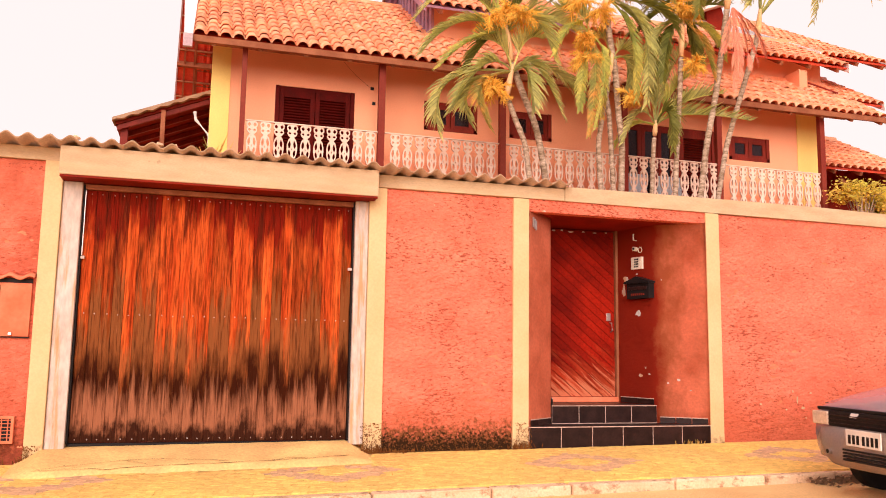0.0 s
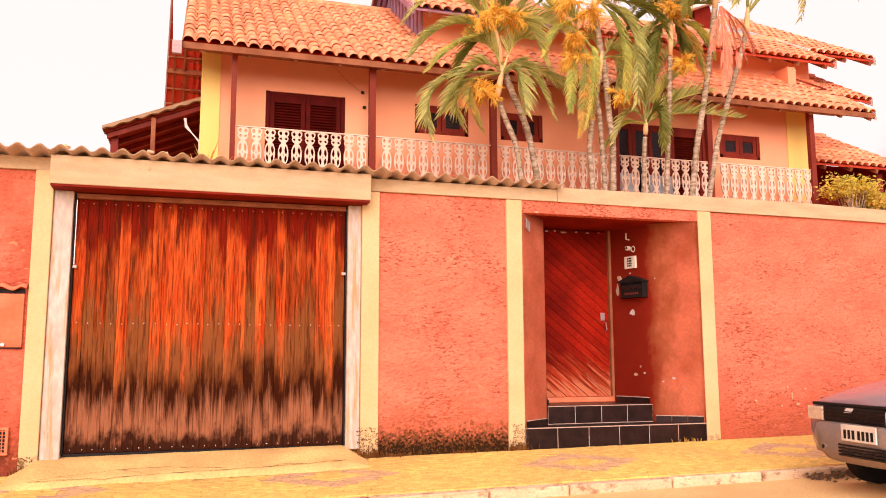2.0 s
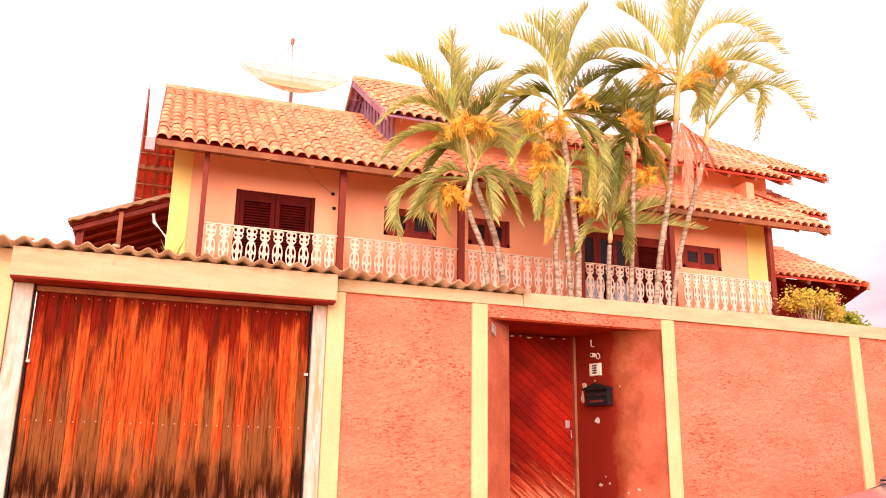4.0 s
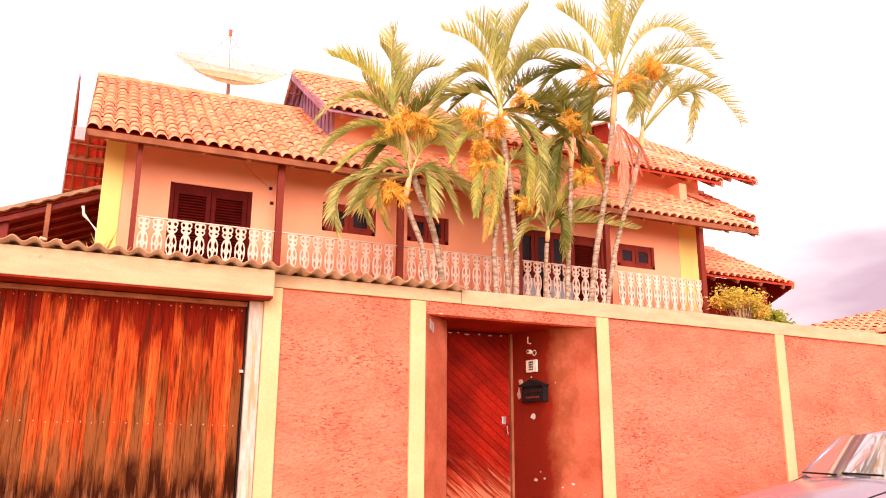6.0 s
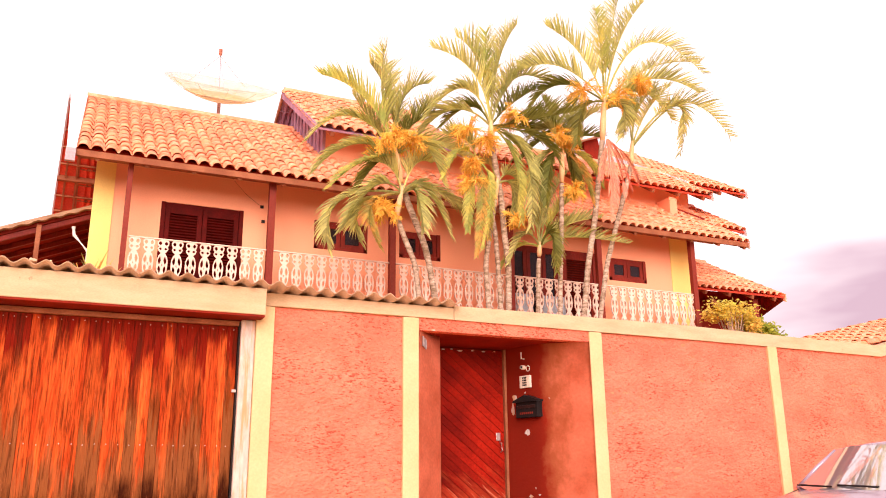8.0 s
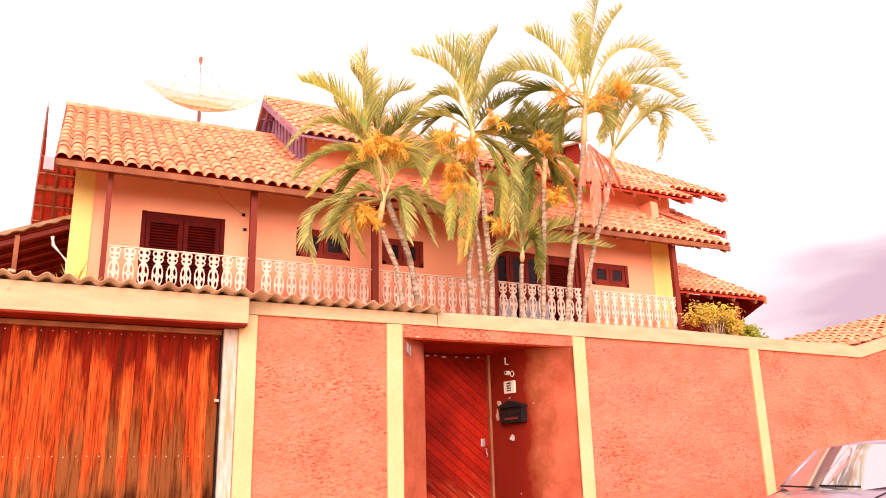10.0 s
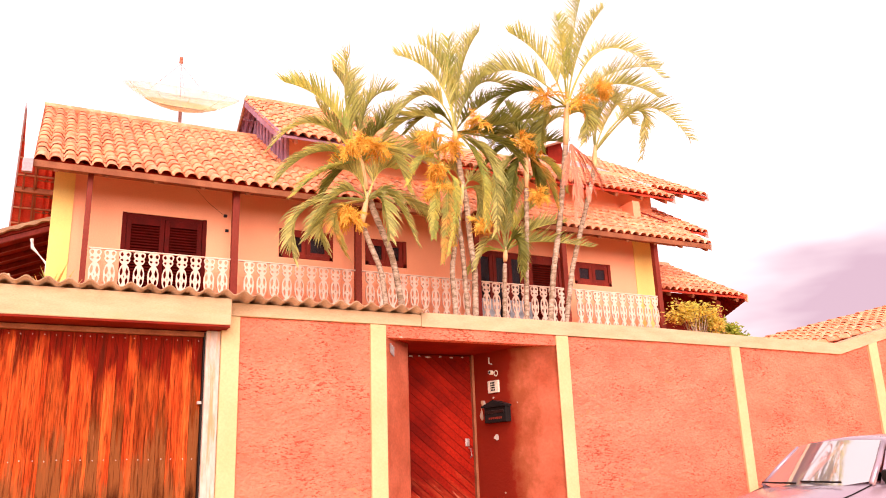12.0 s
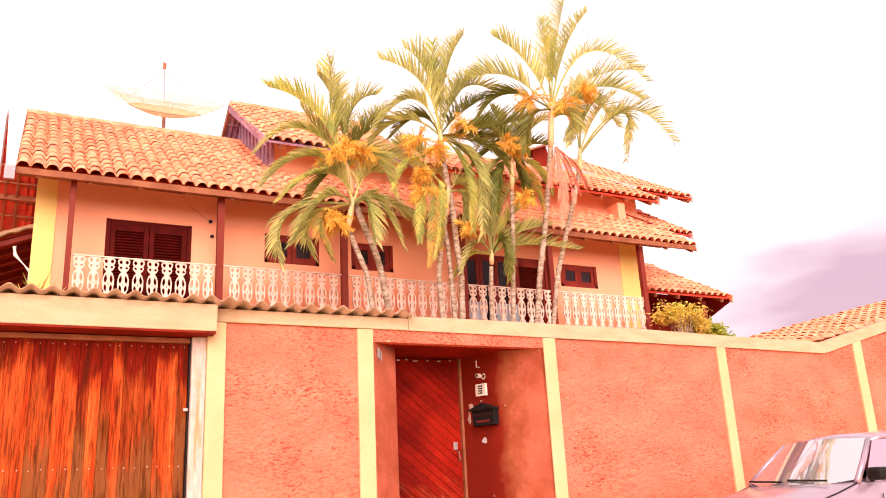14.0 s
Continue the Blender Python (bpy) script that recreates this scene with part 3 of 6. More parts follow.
def splay(pts, rounds=5):
    """A side wall of the niche that follows a bent line with a rounded bend."""
    fine = []
    for a, b in zip(pts, pts[1:]):
        fine += [Vector(a).lerp(Vector(b), k / 8) for k in range(8)]
    fine.append(Vector(pts[-1]))
    for _ in range(rounds):
        fine = [fine[0]] + [(fine[k - 1] + fine[k] * 2 + fine[k + 1]) / 4 for k in range(1, len(fine) - 1)] + [fine[-1]]
    bm = bmesh.new()
    prev = None
    for q in fine:
        r = [bm.verts.new((q.x, q.y, z)) for z in (-0.2, 0.4, 1.2, 2.0, 2.64)]
        if prev:
            for k in range(4):
                bm.faces.new((prev[k], prev[k + 1], r[k + 1], r[k]))
        prev = r
    bmesh.ops.solidify(bm, geom=bm.faces[:], thickness=-0.05)
    bmesh.ops.recalc_face_normals(bm, faces=bm.faces)
    return bm


FLARE = 0.35
part("splayed_wall", splay([(3.542, 0.0), (3.75, FLARE / 2), (3.965, FLARE), (3.985, FLARE + 0.05)]), M_PLASTER, recess, smooth=True)
part("splayed_wall", splay([(5.85, 0.0), (5.60, FLARE / 2), (5.352, FLARE - 0.01), (5.26, 0.66), (5.17, 0.98)], 14), M_FLARE_SHADE, recess, "salmon plaster flare with the niche's shade painted dark red inside", smooth=True)
part("inner_wall", splay([(3.985, FLARE + 0.05), (4.20, 0.98)]), M_NICHE_SHADE, recess, "inner niche wall coloured dark red as shade", smooth=True)
part("niche_ceiling", prism([(3.50, 0.02, 2.632), (5.88, 0.02, 2.632), (5.5, 1.05, 2.632), (3.9, 1.05, 2.632)], Vector((0, 0, 0.14))), M_NICHE_SHADE, recess)
part("back_wall", box(3.6, 5.8, 1.07, 1.15, -0.2, 2.8), M_SOFFIT, recess)

# tiled steps
steps = thing("entrance_steps", "two steps clad in black glazed tiles with pale grout", "steps", kind="structure")


def lerp_left(y):
    return 3.545 + 0.42 * y / FLARE if y < FLARE else 3.965 + 0.235 * (y - FLARE) / 0.63


def lerp_right(y):
    return 5.848 - 0.503 * y / FLARE if y < FLARE else 5.345 - 0.175 * (y - FLARE) / 0.63


S1, S2 = 0.225, 0.435
part("step_core", prism([(3.545, -0.0085, -0.2), (5.848, -0.0085, -0.2), (lerp_right(FLARE), FLARE, -0.2), (lerp_left(FLARE), FLARE, -0.2)], Vector((0, 0, 0.2 + S1 - 0.008))), M_GROUT, steps)
part("step_core", prism([(lerp_left(FLARE) + 0.012, FLARE - 0.0085, 0), (lerp_right(FLARE) - 0.002, FLARE - 0.0085, 0), (5.2, 1.0, 0), (4.17, 1.0, 0)], Vector((0, 0, S2 - 0.008))), M_GROUT, steps)
tile_w = (5.848 - 3.545) / 6
for i in range(6):
    part("tile", box(3.545 + i * tile_w + 0.003, 3.545 + (i + 1) * tile_w - 0.003, -0.010, 0.0, -0.12, S1 - 0.012, 0.002), M_BLACKTILE, steps)
    y0, y1, a, b = 0.006, FLARE - 0.006, i / 6, (i + 1) / 6
    row = [(lerp_left(y) + (lerp_right(y) - lerp_left(y)) * s + o, y, S1 - 0.008) for y, s, o in ((y0, a, .003), (y0, b, -.003), (y1, b, -.003), (y1, a, .003))]
    part("tile", prism(row, Vector((0, 0, 0.008))), M_BLACKTILE, steps)
l5, r5 = lerp_left(FLARE) + 0.01, lerp_right(FLARE)
for i in range(4):
    w = (r5 - l5) / 4
    part("tile", box(l5 + i * w + 0.003, l5 + (i + 1) * w - 0.003, FLARE - 0.010, FLARE + 0.002, S1 + 0.006, S2 - 0.010, 0.002), M_BLACKTILE, steps)
    row = [(l5 + i * w + .003, FLARE + .006, S2 - .008), (l5 + (i + 1) * w - .003, FLARE + .006, S2 - .008), (4.21 + (i + 1) * .23 - .003, .93, S2 - .008), (4.21 + i * .23 + .003, .93, S2 - .008)]
    part("tile", prism(row, Vector((0, 0, 0.008))), M_BLACKTILE, steps)
part("grout_edge", box(3.547, 5.846, -0.0115, -0.002, S1 - 0.011, S1 - 0.002), M_GROUT, steps)
part("grout_edge", box(l5, r5, FLARE - 0.0115, FLARE - 0.002, S2 - 0.010, S2 - 0.002), M_GROUT, steps)
part("grout_edge", box(l5, r5, FLARE - 0.0115, FLARE - 0.002, S1 + 0.0005, S1 + 0.006), M_GROUT, steps)
# skirting tiles along the side walls
for side in (lerp_left, lerp_right):
    sgn = 1 if side is lerp_left else -1
    for y0, y1, z0 in ((0.012, 0.115, S1), (0.12, 0.22, S1), (0.225, 0.325, S1), (0.37, 0.62, S2), (0.625, 0.90, S2)):
        d = Vector((side(y1) - side(y0), y1 - y0, 0)).normalized()
        nrm = Vector((d.y, -d.x, 0)) * (1 if sgn > 0 else -1)
        a, b = Vector((side(y0), y0, 0)) + nrm * 0.012, Vector((side(y1), y1, 0)) + nrm * 0.012
        row = [(a.x, a.y, z0 + 0.004), (b.x, b.y, z0 + 0.004), (b.x, b.y, z0 + 0.07), (a.x, a.y, z0 + 0.07)]
        part("skirting_tile", prism(row, nrm * 0.012), M_BLACKTILE, steps)
        cap = [(a.x, a.y, z0 + 0.070), (b.x, b.y, z0 + 0.070), (b.x, b.y, z0 + 0.078), (a.x, a.y, z0 + 0.078)]
        part("grout_edge", prism(cap, nrm * 0.013), M_GROUT, steps)

# entrance door with diagonal boards
door = thing("door_1", "closed dark red wooden door with diagonal boards", "door", kind="structure")
part("door_frame", box(4.15, 4.225, 1.0, 1.06, S2, 2.63), M_REDWOOD, door)
part("door_frame", box(5.145, 5.19, 0.95, 1.06, S2, 2.63), M_RAFTER, door)
part("threshold", box(4.20, 5.16, 0.93, 1.06, S2 + 0.002, 0.50, 0.006), M_PLASTER, door)
part("door_leaf", box(4.225, 5.145, 1.0, 1.04, 0.50, 2.62), M_SOFFIT, door)


def clip_board(c0, c1, x0, x1, z0, z1):
    """The strip c0 < x + 0.86 z < c1 cut to the door leaf."""
    poly = [(x0, z0), (x1, z0), (x1, z1), (x0, z1)]
    for sgn, c in ((1, c0), (-1, c1)):
        out = []
        for i in range(len(poly)):
            p, q = poly[i], poly[(i + 1) % len(poly)]
            dp, dq = sgn * (0.8 * p[0] + p[1] - c), sgn * (0.8 * q[0] + q[1] - c)
            if dp >= 0:
                out.append(p)
            if (dp >= 0) != (dq >= 0):
                s = dp / (dp - dq)
                out.append((p[0] + (q[0] - p[0]) * s, p[1] + (q[1] - p[1]) * s))
        poly = out
        if len(poly) < 3:
            return None
    return poly


c = 0.8 * 4.24 + 0.5
while c < 0.8 * 5.14 + 2.62:
    poly = clip_board(c + 0.006, c + 0.112, 4.235, 5.138, 0.505, 2.61)
    if poly:
        part("board", prism([(x, 0.987 + random.uniform(-.002, .002), z) for x, z in poly], 0.014), M_DOOR, door)
    c += 0.118
lock = part("lock_plate", box(5.02, 5.08, 0.97, 0.99, 1.46, 1.56, 0.006), M_STEEL, door, "small dull steel lock plate")
part("door_handle", tube([(5.07, 0.985, 1.44), (5.07, 0.935, 1.43), (5.08, 0.93, 1.34), (5.075, 0.965, 1.32)], 0.010, 6), M_STEEL, door, "dull steel pull handle")


# ---------------------------------------------------------------- garage gate
gate = thing("garage_gate", "closed weathered red-brown wooden garage gate with bolted boards", "garage gate")
part("gate_frame", box(-1.15, 1.555, 0.15, 0.19, 0.085, 2.60), M_REDWOOD, gate)
part("head_rail", box(-1.16, 1.56, 0.075, 0.15, 2.555, 2.605, 0.004), M_RAFTER, gate)
part("foot_rail", box(-1.13, 1.54, 0.10, 0.15, 0.075, 0.10, 0.003), M_BLACK, gate)
# black strips stand in for the shadowed gaps beside the gate
part("gap_shade_strip", box(-1.141, -1.122, 0.07, 0.15, 0.1, 2.6, 0.004), M_BLACK, gate)
part("counterweight_cable", tube([(-1.118, 0.09, 1.9), (-1.118, 0.09, 2.54)], 0.007, 6), M_STEEL, gate)
part("gap_shade_strip", box(1.539, 1.556, 0.07, 0.15, 0.1, 2.6, 0.004), M_BLACK, gate)
part("latch", box(1.50, 1.545, 0.07, 0.10, 1.865, 1.895, 0.004), M_BUMPER, gate)
part("latch", box(-1.13, -1.09, 0.07, 0.10, 1.865, 1.895, 0.004), M_BUMPER, gate)
random.seed(11)
NB = 26
bw = (1.537 + 1.120) / NB
bolt_bm = bmesh.new()
bmesh.ops.create_uvsphere(bolt_bm, u_segments=6, v_segments=4, radius=0.0062, matrix=Matrix.Diagonal((1, 0.6, 1, 1)))
bolt_me = bpy.data.meshes.new("bolt")
bolt_bm.to_mesh(bolt_me)
bolt_bm.free()
bolt_me.materials.append(M_STEEL)
for i in range(NB):
    x0 = -1.120 + i * bw
    d = random.uniform(-0.003, 0.003)
    bm = box(x0 + 0.0009, x0 + bw - 0.0009, 0.118 + d, 0.148, 0.10 + random.uniform(0, 0.008), 2.552, 0.0025)
    part("board", bm, M_GATE, gate)
    for z in (0.135, 1.335 + random.uniform(-.006, .006), 2.515):
        b = new("bolt", bolt_me)
        b.location = (x0 + bw * random.uniform(0.45, 0.6), 0.116 + d, z)
        b.parent = gate

# ---------------------------------------------------------------- corrugated sheets on the wall
def wave(x):
    return 0.026 * math.cos((x + 1.057) / 0.182 * math.tau)


def corrugated(x0, x1, y0, y1, z, tilt):
    n = int((x1 - x0) / 0.182 * 12)
    bm = bmesh.new()
    prev = None
    for i in range(n + 1):
        x = x0 + (x1 - x0) * i / n
        w = wave(x)
        y00 = y0 + 0.012 * noise.noise((x * 3, 0, 2))
        r = [bm.verts.new((x, y, z + w + dz + tilt * (y - y0))) for y, dz in ((y00, 0), (y1, 0), (y1, 0.014), (y00, 0.014))]
        if prev:
            for k in range(4):
                bm.faces.new((prev[k], prev[(k + 1) % 4], r[(k + 1) % 4], r[k]))
        else:
            bm.faces.new(r)
        prev = r
    bm.faces.new(prev[::-1])
    bmesh.ops.recalc_face_normals(bm, faces=bm.faces)
    return bm


for k, (x0, x1, y0) in enumerate(((-4.4, -1.30, -0.30), (-1.42, 0.95, -0.30), (0.85, 2.0, -0.30), (1.92, 4.02, -0.16))):
    tagged(mesh_object("corrugated_sheet", corrugated(x0, x1, y0, 1.5, 2.948 + 0.004 * (k % 2), -0.02), M_FIBRE, True), "weathered brown fibre-cement corrugated roofing sheet on the wall", "roofing sheet", "corrugated sheets on the wall")
# broken clay bits lying on the sheets
random.seed(21)
for x, y in ((-0.45, -0.2), (-0.32, -0.18), (-1.2, -0.2)):
    bm = bmesh.new()
    bmesh.ops.create_icosphere(bm, subdivisions=2, radius=0.045)
    for v in bm.verts:
        v.co *= 0.8 + 0.5 * noise.noise(v.co * 30 + Vector((x * 7, 0, 0)))
        v.co.z *= 0.6
    ob = mesh_object("rubble_piece", bm, M_KERB)
    ob.location = (x, y, 2.995)
    tagged(ob, "crumbled lump of pale mortar on the roofing sheet", "rubble", "mortar lumps")


# ---------------------------------------------------------------- the house
house = thing("house", "two-storey peach house with clay tile roofs and a balcony", "house")
FZ = 2.95
WY = 3.2
K = (WY + 8.5) / 12.4


def wx(x):
    """A width along the upper front, back from the balcony edge, scaled about the camera to fit its view."""
    return x * K


def wz(z):
    return 0.986 + (z - 0.986) * K


part("ground_floor_wall", box(0.1, 10.4, WY, 10.0, -0.2, FZ), M_PEACH, house)


def front_wall():
    """First-floor front with its openings cut through."""
    opens = [(0.96, 2.19, FZ, 5.08), (3.33, 4.24, 4.6, 5.08), (4.81, 5.57, 4.6, 5.07), (6.9, 8.77, FZ, 5.08), (9.07, 9.94, 4.6, 5.04)]
    opens = [(wx(a), wx(b), FZ if c == FZ else wz(c), wz(d)) for a, b, c, d in opens]
    xs = sorted({wx(0.28), wx(10.56), *[o[0] for o in opens], *[o[1] for o in opens]})
    for a, b in zip(xs, xs[1:]):
        mid = (a + b) / 2
        cut = [o for o in opens if o[0] < mid < o[1]]
        zs = [(FZ, 5.56)]
        if cut:
            zs = [(FZ, cut[0][2]), (cut[0][3], 5.56)]
        for z0, z1 in zs:
            if z1 - z0 > 0.01:
                part("wall_bay", box(a, b, WY, WY + 0.18, z0, z1), M_PEACH, house)


front_wall()
part("corner_pier", box(wx(0.005), wx(0.28), WY - 0.015, WY + 0.3, FZ, 5.5), M_YELLOW, house, "yellow painted corner pier")
part("corner_pier", box(wx(10.56), wx(11.14), WY - 0.015, WY + 0.3, FZ, 5.56), M_YELLOW, house, "yellow painted corner pier")
part("gable_wall", prism([(0.03, WY + 0.3, FZ), (0.03, 8.3, FZ), (0.03, 8.3, 6.0), (0.03, 6.0, 7.35), (0.03, WY + 0.3, 5.70)], Vector((0.18, 0, 0))), M_PEACH, house)
part("rear_wall", box(0.09, 10.5, 8.3, 8.5, FZ, 6.3), M_PEACH, house)
part("side_wall", box(10.33, 10.508, WY + 0.3, 8.3, FZ, 6.3), M_PEACH, house)
part("upper_wall", box(3.45, 11.18, 3.92, 4.1, 6.0, 6.72), M_PEACH, house)
part("upper_wall", box(3.5, 5.7, 4.1, 8.0, 6.2, 6.75), M_PEACH, house)
part("wing_wall", box(11.1, 12.15, 5.0, 8.5, 0, 6.3), M_PEACH, house)
part("balcony_floor", box(0.05, 10.2, 2.55, WY, FZ - 0.18, FZ), M_PEACH, house)
part("ground_floor_room", box(0.3, 10.0, 5.5, 5.6, FZ, 6.0), M_SOFFIT, house)
for x in (0.435, 2.37, 4.225, 6.27, 7.99, 10.03):
    w = 0.034 if x < 1 else 0.048
    part("balcony_post", box(x - w, x + w, 2.65, 2.74, FZ, 5.16, 0.006), M_POST, house, "oxblood painted timber post")
part("eave_beam", box(-0.2, 10.6, 2.64, 2.75, 5.16, 5.28, 0.005), M_RAFTER, house)
part("eave_board", box(-0.31, 11.24, 2.47, 2.505, 5.095, 5.185, 0.004), M_RAFTER, house)

# clay tiles
TW, TL = 0.172, 0.285


def tile_verts():
    """One barrel tile: upper and lower skins, with a lip at its lower end. Runs up along +y."""
    v, f = [], []
    prof = [(-0.5, 0.0), (-0.44, 0.005), (-0.37, 0.036), (-0.24, 0.055), (-0.03, 0.062), (0.18, 0.055), (0.31, 0.036), (0.38, 0.005), (0.5, 0.0)]
    for y, lift, narrow in ((0.0, 0.012, 1.0), (TL + 0.03, -0.009, 0.95)):
        for s, h in prof:
            v.append((s * TW * narrow, y, h + lift))
        for s, h in prof:
            v.append((s * TW * narrow, y, h + lift - 0.011))
    n = len(prof)
    for k in range(n - 1):
        f.append((k, k + 1, 2 * n + k + 1, 2 * n + k))
        f.append((n + k, 3 * n + k, 3 * n + k + 1, n + k + 1))
        f.append((k, n + k, n + k + 1, k + 1))
    return v, f


T_V, T_F = tile_verts()
tile_me = bpy.data.meshes.new("tile")
tile_me.from_pydata(T_V, [], T_F)
tile_me.materials.append(M_CLAY)
for p in tile_me.polygons:
    p.use_smooth = True


def tiled_slope(parent, origin, across, up, cols, rows, single=0, seed=1, keep=None):
    """Rows of tiles over a slope; the first of them as pieces, the rest joined."""
    random.seed(seed)
    nrm = across.cross(up).normalized()
    base = Matrix((across, up, nrm)).transposed().to_4x4()
    verts, faces, done = [], [], 0
    for r in range(rows):
        for cidx in range(cols):
            if keep and not keep(cidx, r):
                continue
            p = origin + across * ((cidx + 0.5) * TW) + up * (r * TL)
            m = Matrix.Translation(p + nrm * random.uniform(0, 0.007)) @ base @ pose(0, 0, 0, random.uniform(-.8, .8), random.uniform(-1.5, 1.5), random.uniform(-1.2, 1.2))
            if done < single:
                t = new("tile", tile_me)
                t.parent = parent
                t.matrix_world = m
                done += 1
            else:
                o = len(verts)
                verts += [tuple(m @ Vector(q)) for q in T_V]
                faces += [tuple(o + i for i in q) for q in T_F]
    if verts:
        me = bpy.data.meshes.new("tile_field")
        me.from_pydata(verts, [], faces)
        me.materials.append(M_CLAY)
        for q in me.polygons:
            q.use_smooth = True
        ob = new("tile_field", me)
        ob.parent = parent
        ob["kind"] = "stuff"


def roof(parent, x0, x1, ye, ze, yr, zr, rear=None, single=0, seed=1, boards=(True, True), edge=M_WHITE, purlins=True, soffit=None):
    """A roof with its front slope from eave (ye, ze) to ridge (yr, zr), and a rear slope down to the rear point."""
    up = Vector((0, yr - ye, zr - ze))
    ln = up.length
    up.normalize()
    nrm = Vector((1, 0, 0)).cross(up)
    deck = part("roof", prism([(x0, ye, ze - 0.05), (x1, ye, ze - 0.05), (x1, yr, zr - 0.05), (x0, yr, zr - 0.05)], nrm * 0.03), soffit or M_CLAYBACK, parent)
    rows, cols = max(1, round(ln / TL)), max(1, round((x1 - x0) / TW))
    tiled_slope(deck, Vector((x0 + ((x1 - x0) - cols * TW) / 2, ye - 0.03, ze - 0.005)), Vector((1, 0, 0)), up, cols, rows, single, seed)
    # rafters under the front eave
    k = x0 + 0.25
    while k < x1 - 0.1:
        part("rafter", prism([(k, ye + 0.02, ze - 0.125), (k + 0.055, ye + 0.02, ze - 0.125), (k + 0.055, ye + 0.9, ze - 0.125 + 0.9 * up.z / up.y), (k, ye + 0.9, ze - 0.125 + 0.9 * up.z / up.y)], nrm * 0.07), M_RAFTER, deck)
        k += 0.62
    for on, x, sg in ((boards[0], x0, -1), (boards[1], x1, 1)):
        if on:
            xa, xb = (x - 0.03, x) if sg < 0 else (x, x + 0.03)
            part("barge_board", prism([(xa, ye - 0.06, ze - 0.14), (xa, ye - 0.06, ze + 0.03), (xa, yr, zr + 0.03), (xa, yr, zr - 0.14)], Vector((xb - xa, 0, 0))), edge, deck)
    if rear:
        yb, zb = rear
        down = Vector((0, yb - yr, zb - zr)).normalized()
        n2 = down.cross(Vector((-1, 0, 0)))
        back = part("rear_roof", prism([(x0, yr, zr - 0.05), (x1, yr, zr - 0.05), (x1, yb, zb - 0.05), (x0, yb, zb - 0.05)], Vector((0, 0, 0.05))), soffit or M_CLAYBACK, parent)
        if purlins:
            # battens and the bellies of the tiles seen from below
            q = 0.35
            span = math.hypot(yb - yr, zb - zr)
            while q < span:
                p = Vector((0, yr, zr - 0.075)) + down * q
                part("batten", box(x0, x0 + 0.62, p.y - 0.02, p.y + 0.02, p.z - 0.02, p.z + 0.02), soffit or M_RAFTER, back)
                q += TL * 1.35
            cx = x0 + 0.1
            while cx < x0 + 0.62:
                a, b = Vector((cx, yr, zr - 0.05)), Vector((cx, yr, zr - 0.05)) + down * span
                part("under_tile", tube([a, b], 0.045, 6), soffit or M_CLAYBACK, back)
                cx += TW * 0.62
            for cx in (x0 + 0.30,):
                a = Vector((cx, yr, zr - 0.11))
                part("rafter", tube([a, a + down * span], 0.035, 4), M_RAFTER, back)
            for sx in (x0,):
                part("barge_board", prism([(sx - 0.03, yr, zr + 0.03), (sx - 0.03, yb, zb + 0.03), (sx - 0.03, yb, zb - 0.12), (sx - 0.03, yr, zr - 0.12)], Vector((0.03, 0, 0))), M_RAFTER, back)
    part("ridge", tube([(x0, yr, zr + 0.02), (x1, yr, zr + 0.02)], 0.09, 8), M_CLAY, deck)
    return deck


main_roof = roof(house, -0.27, 4.05, 2.5, 5.195, 6.0, 7.50, rear=(8.8, 5.75), single=300, seed=2, boards=(False, False))
part("verge_flashing", prism([(-0.37, 2.44, 5.115), (-0.26, 2.44, 5.115), (-0.26, 6.0, 7.50), (-0.53, 6.0, 7.50)], Vector((0, -0.03, 0.06))), M_WHITE, main_roof, "white verge flashing")
part("verge_end", box(-0.38, -0.26, 2.38, 2.44, 4.98, 5.16, 0.005), M_MAUVEPALE, main_roof)
part("rear_overhang", prism([(-0.53, 5.95, 7.44), (-0.20, 5.95, 7.44), (-0.20, 8.9, 5.60), (-0.70, 8.9, 5.60)], Vector((0, 0, 0.05))), M_CLAYBACK, main_roof)
part("rear_barge", prism([(-0.555, 5.95, 7.52), (-0.53, 5.95, 7.52), (-0.70, 8.9, 5.66), (-0.725, 8.9, 5.66)], Vector((0, 0, -0.10))), M_MAUVEPALE, main_roof)
for q in (0.28, 0.72):
    part("rafter", tube([(-0.53 + 0.33 * q, 5.95, 7.40), (-0.70 + 0.5 * q, 8.9, 5.55)], 0.022, 4), M_RAFTER, main_roof)
for k in range(9):
    s = (k + 0.7) / 9
    y, z = 5.95 + 2.95 * s, 7.42 - 1.84 * s
    part("batten", box(-0.53 - 0.17 * s, 0.1, y - 0.02, y + 0.02, z - 0.03, z), M_RAFTER, main_roof)
part("purlin", box(-0.64, 0.1, 7.42, 7.52, 6.42, 6.52, 0.01), M_RAFTER, main_roof)
roof(house, 4.05, 11.22, 2.5, 5.185, 3.92, 6.17, single=260, seed=3, boards=(False, True))
roof(house, 3.17, 5.84, 3.4, 6.50, 5.9, 8.24, rear=(8.2, 6.7), seed=4, edge=M_MAUVE, soffit=M_MAUVE)
part("gable_panel", prism([(3.42, 3.9, 6.72), (3.42, 5.9, 8.12), (3.42, 7.9, 6.80), (3.42, 7.9, 6.3), (3.42, 3.9, 6.3)], Vector((0.05, 0, 0))), M_MAUVE, house, "mauve boarded gable")
for k in range(15):
    y = 4.1 + 0.25 * k
    top = 6.72 + (y - 3.9) * 0.70 if y < 5.9 else 8.12 - (y - 5.9) * 0.66
    part("gable_board", box(3.395, 3.419, y - 0.045, y + 0.045, 6.3, top - 0.06, 0.004), M_MAUVE, house)
